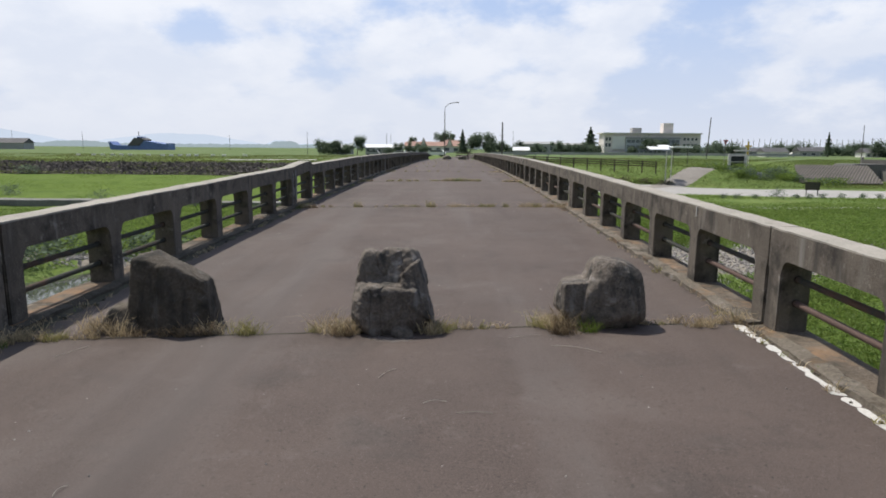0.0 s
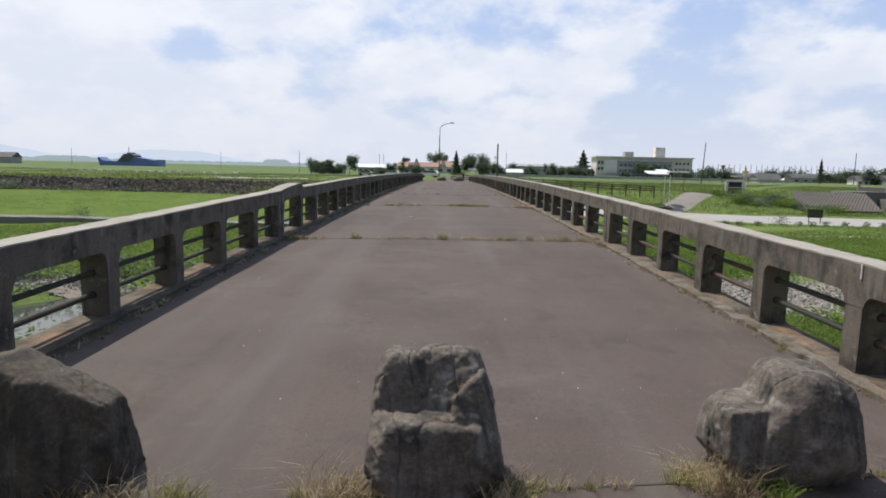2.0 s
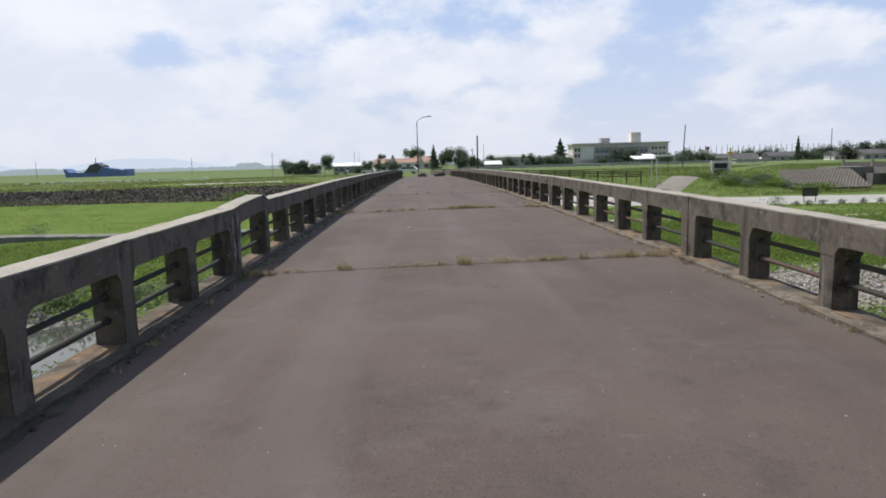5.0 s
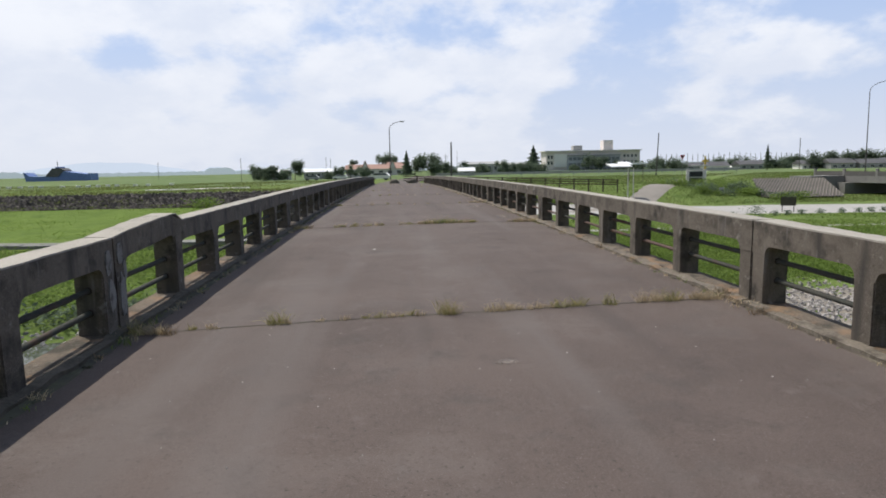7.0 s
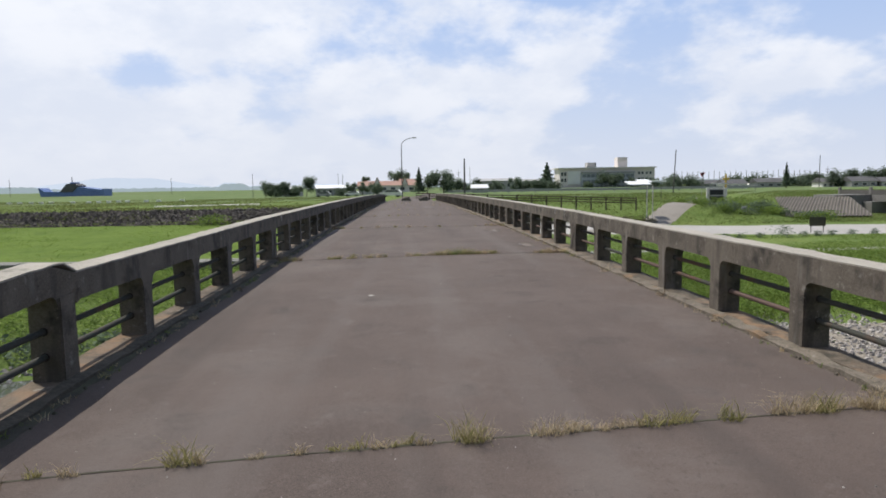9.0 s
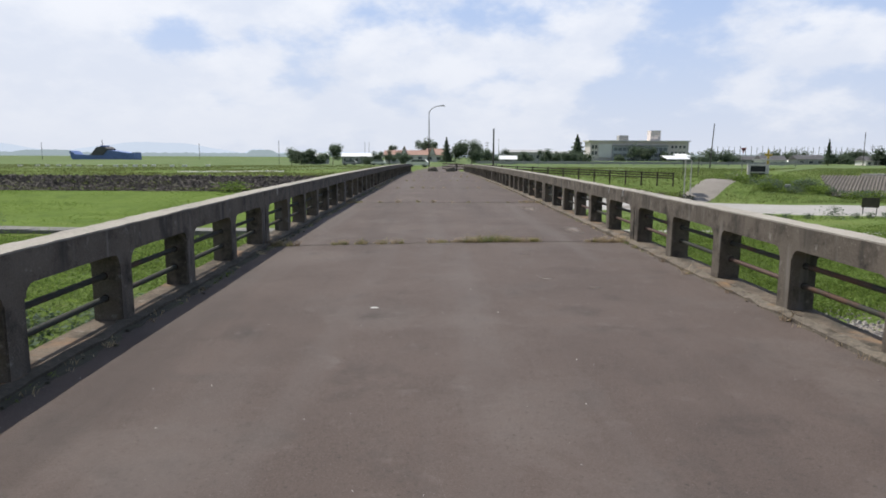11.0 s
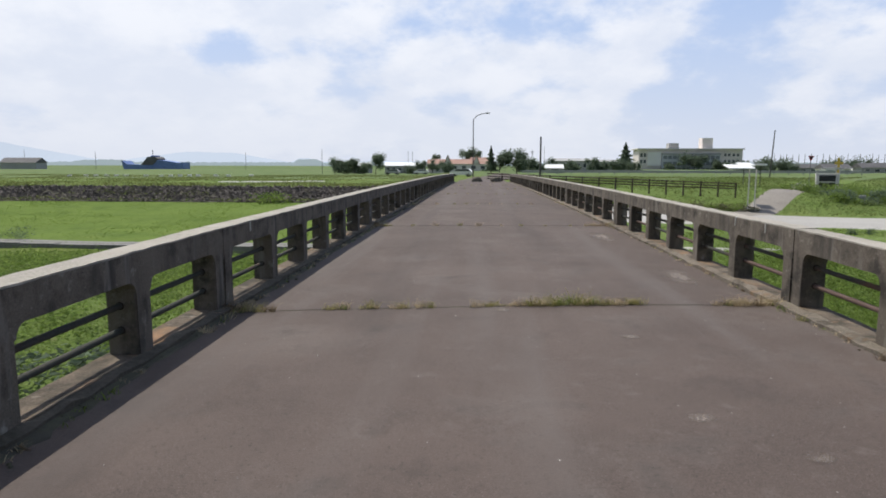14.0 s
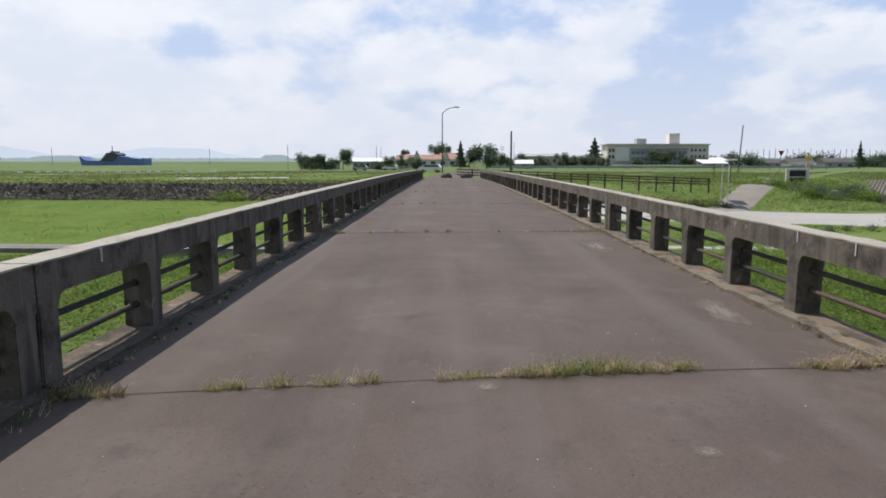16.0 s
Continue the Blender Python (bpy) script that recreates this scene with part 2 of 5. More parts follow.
TRACK = material("grey_gravel_track", ((0.165, 0.148, 0.128), (0.21, 0.190, 0.167), (0.265, 0.242, 0.215)), 0.3, 4, 0.95, 0.3, distance=0.03)
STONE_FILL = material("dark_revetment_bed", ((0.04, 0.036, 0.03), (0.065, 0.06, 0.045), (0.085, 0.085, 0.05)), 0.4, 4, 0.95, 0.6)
BARK = material("bark", ((0.06, 0.045, 0.035), (0.09, 0.07, 0.055), (0.13, 0.10, 0.08)), 2, 12, 0.95, 0.6)
# Leaf green greyed and lightened so its colour carries the distance haze.
TREE = material("tree_leaves", ((0.085, 0.115, 0.078), (0.118, 0.155, 0.104), (0.165, 0.208, 0.140)), 0.15, 1.5, 0.8, 0, island=0.35, leaf=0.62)
DARK_WOOD = material("dark_stained_wood", ((0.035, 0.026, 0.02), (0.05, 0.038, 0.03), (0.07, 0.055, 0.045)), 1, 14, 0.8, 0.2)
STEEL = material("galvanised_steel", ((0.16, 0.165, 0.17), (0.20, 0.205, 0.21), (0.25, 0.255, 0.26)), 1, 20, 0.55, 0.05, 0.4)
POLE = material("dark_pole_concrete", ((0.07, 0.065, 0.06), (0.09, 0.085, 0.08), (0.12, 0.115, 0.11)), 1, 20, 0.85, 0.1)
WALL_GREY = material("grey_render_wall", ((0.28, 0.28, 0.28), (0.34, 0.34, 0.335), (0.40, 0.40, 0.39)), 0.2, 3, 0.85, 0.05)
WALL_PALE = material("pale_wall", ((0.590, 0.560, 0.530), (0.684, 0.650, 0.615), (0.755, 0.720, 0.685)), 0.2, 3, 0.85, 0.05)
WALL_WHITE = material("white_wall", ((0.680, 0.666, 0.630), (0.760, 0.745, 0.705), (0.800, 0.784, 0.743)), 0.2, 3, 0.8, 0.05)
WINDOW = material("dark_window_glass", ((0.05, 0.06, 0.065), (0.08, 0.09, 0.095), (0.10, 0.11, 0.12)), 0.3, 2, 0.15, 0)
ROOF_RED = material("red_clay_roof", ((0.25, 0.145, 0.115), (0.32, 0.20, 0.16), (0.37, 0.25, 0.205)), 0.3, 4, 0.85, 0.2)
ROOF_DARK = material("dark_roof_tiles", ((0.07, 0.068, 0.07), (0.10, 0.098, 0.10), (0.13, 0.13, 0.135)), 0.3, 4, 0.8, 0.2)
ROOF_WHITE = material("white_metal_roof", ((0.66, 0.67, 0.68), (0.74, 0.75, 0.76), (0.8, 0.8, 0.8)), 0.3, 4, 0.5, 0.05)
BLUE_SHEET = material("blue_sheeting", ((0.096, 0.150, 0.324), (0.128, 0.195, 0.405), (0.192, 0.270, 0.486)), 0.15, 1.0, 0.6, 0.1)
BLACK = material("black_board", ((0.02, 0.021, 0.022), (0.03, 0.031, 0.032), (0.04, 0.041, 0.042)), 1, 8, 0.5, 0)
YELLOW = material("yellow_paint", ((0.55, 0.38, 0.05), (0.65, 0.46, 0.07), (0.70, 0.52, 0.12)), 1, 8, 0.6, 0)
RED = material("red_paint", ((0.35, 0.03, 0.03), (0.42, 0.05, 0.045), (0.48, 0.08, 0.07)), 1, 8, 0.6, 0)
CONC_DARK = material("stained_bridge_concrete", ((0.12, 0.115, 0.11), (0.17, 0.165, 0.155), (0.22, 0.215, 0.20)), 0.4, 5, 0.9, 0.2)
water_mat = bpy.data.materials.new("still_water")
water_mat.use_nodes = True
wsh = water_mat.node_tree.nodes["Principled BSDF"]
wsh.inputs["Base Color"].default_value = (0.05, 0.055, 0.045, 1)
wsh.inputs["Roughness"].default_value = 0.06
# Far hills: the pale haze is put in as a glowing blue.
hill_mat = bpy.data.materials.new("far_blue_hills")
hill_mat.use_nodes = True
hsh = hill_mat.node_tree.nodes["Principled BSDF"]
hsh.inputs["Base Color"].default_value = (0.02, 0.03, 0.04, 1)
hsh.inputs["Roughness"].default_value = 1.0
hsh.inputs["Emission Color"].default_value = (0.565, 0.64, 0.76, 1)
hsh.inputs["Emission Strength"].default_value = 1.0


# ---- makers ----
def mesh_of(name, verts, faces, mat):
    me = bpy.data.meshes.new(name)
    me.from_pydata([tuple(v) for v in verts], [], faces)
    me.materials.append(mat)
    me.update()
    return me


def part(name, bm, mat, parent, label="", loc=None):
    """Links a bmesh, or a mesh, as one object under its thing."""
    if isinstance(bm, bmesh.types.BMesh):
        me = bpy.data.meshes.new(name)
        bm.to_mesh(me)
        bm.free()
        me.materials.append(mat)
    else:
        me = bm
    ob = new(name, me)
    ob.parent = parent
    if loc is not None:
        ob.location = loc
    if label:
        ob["label"] = label
    return ob


def thing(name, m, label, category, group="", kind=""):
    ob = new(name)
    ob.matrix_world = m
    ob.empty_display_size = 0.2
    return tagged(ob, label, category, group, kind)


def box(bm, x0, y0, z0, x1, y1, z1, bevel=0.0):
    made = bmesh.ops.create_cube(bm, size=1.0, matrix=Matrix.LocRotScale(((x0 + x1) / 2, (y0 + y1) / 2, (z0 + z1) / 2), None, (abs(x1 - x0), abs(y1 - y0), abs(z1 - z0))))
    if bevel:
        edges = list({e for v in made["verts"] for e in v.link_edges})
        bmesh.ops.bevel(bm, geom=edges, offset=bevel, segments=1, affect="EDGES")
    return bm


def boxed(*args):
    return box(bmesh.new(), *args)


def tube(bm, a, b, r0, r1=None, n=10):
    a, b = Vector(a), Vector(b)
    d = b - a
    m = Matrix.Translation((a + b) / 2) @ d.to_track_quat("Z", "Y").to_matrix().to_4x4()
    bmesh.ops.create_cone(bm, cap_ends=True, segments=n, radius1=r0, radius2=r0 if r1 is None else r1, depth=d.length, matrix=m)
    return bm


def prism(bm, outline, x0, x1):
    """An outline in (y, z), pushed through from x0 to x1."""
    a = [bm.verts.new((x0, y, z)) for y, z in outline]
    b = [bm.verts.new((x1, y, z)) for y, z in outline]
    n = len(a)
    bm.faces.new(a[::-1]), bm.faces.new(b)
    for i in range(n):
        bm.faces.new((a[i], a[(i + 1) % n], b[(i + 1) % n], b[i]))
    bmesh.ops.recalc_face_normals(bm, faces=bm.faces)
    return bm


def smooth(ob, angle=40):
    ob.data.polygons.foreach_set("use_smooth", [True] * len(ob.data.polygons))
    ob.data.set_sharp_from_angle(angle=radians(angle))
    return ob


# ---- the bridge ----
LEFT, RIGHT = -2.73, 3.81
JOINTS = [-4.55, 5.65, 15.92, 26.18] + [26.18 + 10.1 * i for i in range(1, 9)]


def deck(y):
    return 0.15 - (0.00035 if y < 34 else 0.0001) * (y - 34) ** 2


def deck_z(x, y):
    """The worn surface of the deck, which falls a little to the right kerb."""
    fall = min(1.0, max(0.0, (x - 1.2) / 2.5))
    return deck(y) + 0.02 * noise.noise((x * 0.35, y * 0.25, 1.0)) - 0.012 * abs(x - 0.55) / 3.2 - 0.03 * fall * fall


def joint_y(k, x):
    return JOINTS[k + 1] + 0.13 * (x - 0.5)


for k in range(-1, 9):
    rows_y = 15
    verts, faces = [], []
    xs = [LEFT - 0.05 + i * (RIGHT - LEFT + 0.1) / 8 for i in range(9)]
    for j in range(rows_y):
        for x in xs:
            y0, y1 = joint_y(k, x) + 0.009, joint_y(k + 1, x) - 0.009
            y = y0 + (y1 - y0) * j / (rows_y - 1)
            verts.append((x, y, deck_z(x, y)))
    n = len(xs)
    for j in range(rows_y - 1):
        for i in range(n - 1):
            a = j * n + i
            faces.append((a, a + 1, a + n + 1, a + n))
    bm = bmesh.new()
    bv = [bm.verts.new(v) for v in verts]
    for f in faces:
        bm.faces.new([bv[i] for i in f])
    ring = [i for i in range(n)] + [j * n + n - 1 for j in range(1, rows_y)] + [(rows_y - 1) * n + i for i in range(n - 2, -1, -1)] + [j * n for j in range(rows_y - 2, 0, -1)]
    low = [bm.verts.new(bv[i].co - Vector((0, 0, 0.22))) for i in ring]
    for i in range(len(ring)):
        j = (i + 1) % len(ring)
        bm.faces.new((bv[ring[i]], low[i], low[j], bv[ring[j]]))
    bm.faces.new(low[::-1])
    bm.normal_update()
    slab = part("road_slab", bm, ASPHALT, None)
    slab.data.polygons.foreach_set("use_smooth", [True] * len(slab.data.polygons))
    slab.data.set_sharp_from_angle(angle=radians(40))
    tagged(slab, "worn grey-brown asphalt bridge deck slab with stains", "road", "bridge deck slabs", "structure")
for k in range(0, 10):
    verts, faces = [], []
    for i in range(60):
        x = LEFT + (RIGHT - LEFT) * i / 59
        y = joint_y(k, x) + 0.015 * noise.noise((x * 2.0, k, 3.0))
        w = 0.012 + 0.012 * noise.noise((x * 3.0, k, 0)) + 0.008 * noise.noise((x * 11.0, k, 0))
        z = deck_z(x, y)
        verts += [(x, y - w, z + 0.002), (x, y, z + 0.006), (x, y + w, z + 0.002)]
    for i in range(59):
        a = i * 3
        faces += [(a, a + 3, a + 4, a + 1), (a + 1, a + 4, a + 5, a + 2)]
    tagged(new("joint_filler", mesh_of("joint_filler", verts, faces, STONE_FILL)), "dark soil filling an open deck joint", "joint", "", "structure")
bm = bmesh.new()
for k in range(-1, 9):
    y0, y1 = joint_y(k, 0.5), joint_y(k + 1, 0.5)
    for x in (LEFT + 0.2, 0.55, RIGHT - 0.2):
        a = bmesh.ops.create_cube(bm, size=1.0, matrix=pose(x, (y0 + y1) / 2, (deck(y0) + deck(y1)) / 2 - 0.62, math.degrees(math.atan2(deck(y1) - deck(y0), y1 - y0))) @ Matrix.Diagonal((0.4, y1 - y0, 0.75, 1)))
tagged(part("bridge_beam", bm, CONC_DARK, None), "grey concrete beams under the bridge deck", "bridge", "", "structure")
for k in range(-1, 10):
    y = joint_y(k, 0.5)
    bm = boxed(LEFT - 0.2, y - 0.45, -5.6, RIGHT + 0.2, y + 0.45, deck(y) - 0.9, 0.08)
    tagged(part("bridge_pier", bm, CONC_DARK, None), "plain grey concrete wall pier of the bridge", "pier", "bridge piers", "structure")

RIGHT_SLOTS = [-4.14, 5.94, 16.0, 26.52] + [26.52 + 10.1 * i for i in range(1, 9)]
LEFT_SLOTS = [-4.6, 5.45, 15.5, 25.81] + [25.81 + 10.1 * i for i in range(1, 9)]
POST, THICK, BEAM = 0.25, 0.27, 0.235
STEPS = (0.0, 0.182, 0.344, 0.504, 0.664, 0.828, 1.0)


def rail_outline(length, top):
    """Side view of the top rail, with rounded haunches where it meets the posts."""
    pts = [(length * i / 18, top) for i in range(19)]
    pts.insert(4, (length * STEPS[1] + 0.16, top))
    r = 0.10
    edges = [length * u for u in STEPS]
    low = top - BEAM
    under = []
    for i in range(6):
        a = (0.24 if i == 0 else edges[i] + POST / 2)
        b = (length - 0.24 if i == 5 else edges[i + 1] - POST / 2)
        arc = [(a, low - r)] + [(a + r - r * math.cos(q), low - r + r * math.sin(q)) for q in (0.4, 0.8, 1.2, 1.57)]
        arc += [(b - r + r * math.sin(q), low - r + r * math.cos(q)) for q in (0.0, 0.4, 0.8, 1.2)] + [(b, low - r)]
        under += arc
    return pts + [(length, low - r)] + under[::-1] + [(0.0, low - r)]


def roughen(bm, amount, scale, seed):
    for v in bm.verts:
        p = v.co * scale + Vector((seed, seed * 1.7, 0))
        v.co += Vector((noise.noise(p), noise.noise(p + Vector((9, 0, 0))), noise.noise(p + Vector((0, 9, 0))))) * amount
    return bm


def heave(bm, length):
    """The first bay of a broken section, pushed up at its far end."""
    for v in bm.verts:
        if v.co.y < length * STEPS[1] + 0.15:
            u = v.co.y / (length * STEPS[1])
            v.co.z += 0.048 * length * STEPS[1] * (1 - max(0.0, 1 - u) ** 1.7)
            v.co.x -= 0.012 * v.co.y
    return bm


MARKS = {(1, 2): (0.75, 1.75), (1, 0): (1.75,), (-1, 2): (0.85,)}


def parapet(side, k, seed):
    """One section of the concrete parapet between two joints; side +1 right, -1 left; local x runs outwards."""
    x = RIGHT if side > 0 else LEFT
    top = 0.885 if side > 0 else 0.925
    broken = side < 0 and k == 1
    slots = RIGHT_SLOTS if side > 0 else LEFT_SLOTS
    y0, y1 = slots[k + 1] + 0.01, slots[k + 2] - 0.01
    length = y1 - y0
    sill = 0.014 if side > 0 else 0.055
    slope = math.degrees(math.atan2(deck(y1) - deck(y0), y1 - y0))
    where = "cracked and heaved at one end" if broken else "with an orange-brown stained kerb" if side > 0 else "dark on its shaded roadside face"
    root = thing("bridge_parapet", pose(x, y0, deck(y0), slope), "weathered concrete bridge parapet section " + where, "parapet", "bridge parapet sections")
    s = side
    bm = bmesh.new()
    prism(bm, rail_outline(length, top), 0.0, s * THICK)
    if broken:
        heave(bm, length)
    for q in range(1, 30):
        bmesh.ops.bisect_plane(bm, geom=bm.verts[:] + bm.edges[:] + bm.faces[:], plane_co=(0, length * q / 30, 0), plane_no=(0, 1, 0))
    for z in (top - 0.03, top - 0.11, top - BEAM - 0.02):
        bmesh.ops.bisect_plane(bm, geom=bm.verts[:] + bm.edges[:] + bm.faces[:], plane_co=(0, 0, z), plane_no=(0, 0, 1))
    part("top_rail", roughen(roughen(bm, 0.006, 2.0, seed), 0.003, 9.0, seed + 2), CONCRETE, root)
    # thin cap that carries the painted sunlit tone of the rail top
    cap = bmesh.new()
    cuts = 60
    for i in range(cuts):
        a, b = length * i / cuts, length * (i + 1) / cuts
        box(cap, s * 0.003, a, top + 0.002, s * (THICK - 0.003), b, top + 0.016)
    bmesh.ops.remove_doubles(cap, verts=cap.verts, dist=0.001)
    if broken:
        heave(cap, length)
    part("coping", roughen(roughen(cap, 0.007, 5.0, seed + 3), 0.006, 17.0, seed), COPING, root, "pale concrete coping coloured as sunlit")
    for i in range(7):
        c = length * STEPS[i]
        a, b = (0.0, 0.24) if i == 0 else (length - 0.24, length) if i == 6 else (c - POST / 2, c + POST / 2)
        bm = boxed(s * 0.002, a + 0.001, sill, s * (THICK - 0.002), b - 0.001, top - BEAM - 0.02 + (0.09 if broken and i == 1 else 0))
        bmesh.ops.bevel(bm, geom=[e for e in bm.edges if abs(e.verts[0].co.z - e.verts[1].co.z) > 0.2], offset=0.012, segments=2, affect="EDGES")
        part("post", roughen(bm, 0.006, 4.0, seed + i), CONCRETE, root)
        # added dark discs stand for the shading round each pipe end
        if i > 0:
            for z in (0.48, 0.27):
                part("pipe_socket", tube(bmesh.new(), (s * 0.15, a - 0.003, z), (s * 0.15, a + 0.02, z), 0.036, 0.036, 10), PIPE_END, root)
        if i < 6:
            start, stop = b, (length - 0.24 if i == 5 else length * STEPS[i + 1] - POST / 2)
            for z, mat in ((0.48, PIPE), (0.27, RUST_PIPE if (i + seed) % 2 == 0 and side > 0 else PIPE)):
                bm = tube(bmesh.new(), (s * 0.15, start - 0.03, z), (s * 0.15, stop + 0.03, z), 0.028, n=10)
                smooth(part("pipe_rail", bm, mat, root))
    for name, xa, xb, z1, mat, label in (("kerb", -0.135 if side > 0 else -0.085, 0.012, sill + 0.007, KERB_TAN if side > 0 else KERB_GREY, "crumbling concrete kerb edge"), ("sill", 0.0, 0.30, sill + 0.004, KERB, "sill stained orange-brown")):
        bm = bmesh.new()
        cuts = 70
        for i in range(cuts):
            a, b = length * i / cuts, length * (i + 1) / cuts
            box(bm, s * xa, a, -0.30, s * xb, b, z1)
        bmesh.ops.remove_doubles(bm, verts=bm.verts, dist=0.001)
        if name == "kerb":
            for v in bm.verts:
                if v.co.z > 0 and s * v.co.x < -0.04:
                    v.co.z -= (0.012 if side > 0 else 0.020) + 0.020 * noise.noise((v.co.y * 1.7, seed, 0))
                    v.co.x += s * 0.02 * noise.noise((v.co.y * 2.3, seed, 5))
            roughen(bm, 0.010, 9.0, seed + 1)
        part(name, roughen(roughen(bm, 0.014 if name == "kerb" else 0.0, 21.0, seed + 4), 0.022 if name == "kerb" else 0.006, 3.5, seed + 7), mat, root, label)
    if side < 0 and k in (0, 1, 2):
        for py, pz, wide, tall in ((0.12, 0.36, 0.07, 0.22), (0.10, 0.78, 0.06, 0.11), (0.20, 0.60, 0.04, 0.10)) if k == 1 else ((length - 0.10, 0.40, 0.07, 0.16), (length - 0.13, 0.72, 0.06, 0.12)):
            rim = [(-s * 0.010, py + wide * math.cos(q * 0.4488) * (1 + 0.5 * noise.noise((q * 1.3, pz * 7, 0))), pz + tall * math.sin(q * 0.4488) * (1 + 0.5 * noise.noise((q * 1.3, pz * 9, 4)))) for q in range(14)]
            ob = new("mortar_patch", mesh_of("mortar_patch", rim + [(s * 0.01, b, c) for _, b, c in rim], [tuple(range(14))] + [(q, (q + 1) % 14, 14 + (q + 1) % 14, 14 + q) for q in range(14)], MORTAR))
            ob.parent = root
            tagged(ob, "pale lime-stained mortar patch")
    for py in MARKS.get((side, k), ()):
        part("paint_mark", boxed(-s * 0.0125, py, top - 0.11, s * 0.02, py + 0.014, top + 0.01), PAINT, root, "thin white paint mark")
    return root


for k in range(-1, 9):
    parapet(1, k, k + 2)
    parapet(-1, k, k + 20)


# ---- the ground ----
def ease(v, lo, hi):
    v = min(1.0, max(0.0, (v - lo) / (hi - lo)))
    return v * v * (3 - 2 * v)


def path_line(x):
    return 65 - (x + 4) * 0.0577 if x > -30 else 66.5 - (x + 30) * 0.05 if x > -60 else 68 - (x + 60) * 0.02


def channel(x, y):
    """Below 1 inside the narrow pool beside the bridge."""
    return math.hypot((x + 15.4 - 0.30 * (y - 24)) / 4.6, (y - 23) / 12)


def ground_z(x, y):
    z = -4.1 + 0.10 * noise.noise((x * 0.11, y * 0.11, 4.0))
    if x < 0.5:
        z += 1.3 * ease(y, 68, 97)
        z += (-1.15 - (-2.8)) * ease(y, 97.0, 101.5)
    else:
        late = 0.10 * max(0, x - 30) + 14 * ease(x, 54, 62)
        z += 2.6 * ease(y, 97 + late, 112 + late) * (1 - 0.35 * ease(x, 38, 55) * (1 - ease(y, 118, 150)))
        z += 0.35 * ease(y, 112, 150)
    # the far approach of the road, on its bank
    road = 1 - ease(abs(x - 0.55), 4.5, 15)
    z += max(0.0, -0.42 - z) * road * ease(y, 94, 99)
    z += 0.5 * ease(y, 130, 330)
    # the lower ground before the low wall of the meadow path
    if x < -3:
        d = y - path_line(x)
        z -= 0.6 * ease(d, -14, -4) * (1 - ease(d, -1.6, -0.9))
    # the pool under the bridge
    pool = 1 - ease(channel(x, y), 0.75, 1.25)
    z -= 0.75 * pool
    # the near bank
    z += 3.6 * (1 - ease(y, -16, -5))
    return z


def spread(lo, hi, near_lo, near_hi, fine, grow):
    vals = list(np.arange(near_lo, near_hi + fine / 2, fine))
    step, v = fine, near_hi
    while v < hi:
        step *= grow
        v += step
        vals.append(min(v, hi))
    step, v = fine, near_lo
    while v > lo:
        step *= grow
        v -= step
        vals.insert(0, max(v, lo))
    return vals


gx = spread(-3800, 3800, -60, 90, 1.5, 1.16)
gy = spread(-400, 4000, -20, 150, 1.5, 1.16)
verts = [(x, y, ground_z(x, y)) for y in gy for x in gx]
n = len(gx)
faces = [(j * n + i, j * n + i + 1, (j + 1) * n + i + 1, (j + 1) * n + i) for j in range(len(gy) - 1) for i in range(n - 1)]
ground = tagged(new("ground", mesh_of("ground", verts, faces, GRASS)), "green mown meadow on a flood plain", "ground", "", "structure")
ground.data.materials.append(FIELD)
ground.data.materials.append(MOWN)
ground.data.polygons.foreach_set("material_index", [1 if verts[f[0]][1] > 150 else 2 if verts[f[0]][0] < 0 and 66 < verts[f[0]][1] < 96 else 0 for f in faces])
ground.data.polygons.foreach_set("use_smooth", [True] * len(faces))


def ground_strip(name, line, width, mat, label, category, lift=0.03, kind="structure", step=2.0):
    """A strip that follows the ground along a line of places."""
    pts = []
    for (xa, ya), (xb, yb) in zip(line[:-1], line[1:]):
        m = max(1, int(math.hypot(xb - xa, yb - ya) / step))
        pts += [(xa + (xb - xa) * i / m, ya + (yb - ya) * i / m) for i in range(m)]
    pts.append(line[-1])
    verts, faces, across = [], [], 7
    for i, (x, y) in enumerate(pts):
        xa, ya = pts[max(0, i - 1)]
        xb, yb = pts[min(len(pts) - 1, i + 1)]
        d = Vector((xb - xa, yb - ya)).normalized()
        w = width * (1 + 0.10 * noise.noise((x * 0.2, y * 0.2, 0)))
        for j in range(across):
            o = (j / (across - 1) - 0.5) * w
            px, py = x - d.y * o, y + d.x * o
            verts.append((px, py, ground_z(px, py) + lift * (1 if 0 < j < across - 1 else -0.5)))
    for i in range(len(pts) - 1):
        for j in range(across - 1):
            a = i * across + j
            faces.append((a, a + 1, a + across + 1, a + across))
    ob = new(name, mesh_of(name, verts, faces, mat))
    ob.data.polygons.foreach_set("use_smooth", [True] * len(faces))
    return tagged(ob, label, category, "", kind)


ground_strip("road", [(7, 96), (22, 93.5), (40, 88), (60, 84.5), (110, 80), (190, 72)], 17, PALE_ROAD, "pale gravel road on the river bank", "road", 0.07)
ground_strip("track", [(21, 89), (28, 94), (34, 100), (39, 107), (47, 118), (58, 138)], 4.2, TRACK, "pale gravel track climbing the bank", "track", 0.08)
ground_strip("pavement", [(-160, 70), (-60, 68), (-30, 66.5), (-4, 65)], 1.3, CONC_DARK, "narrow grey concrete path through the meadow", "path", 0.06)
bm = bmesh.new()
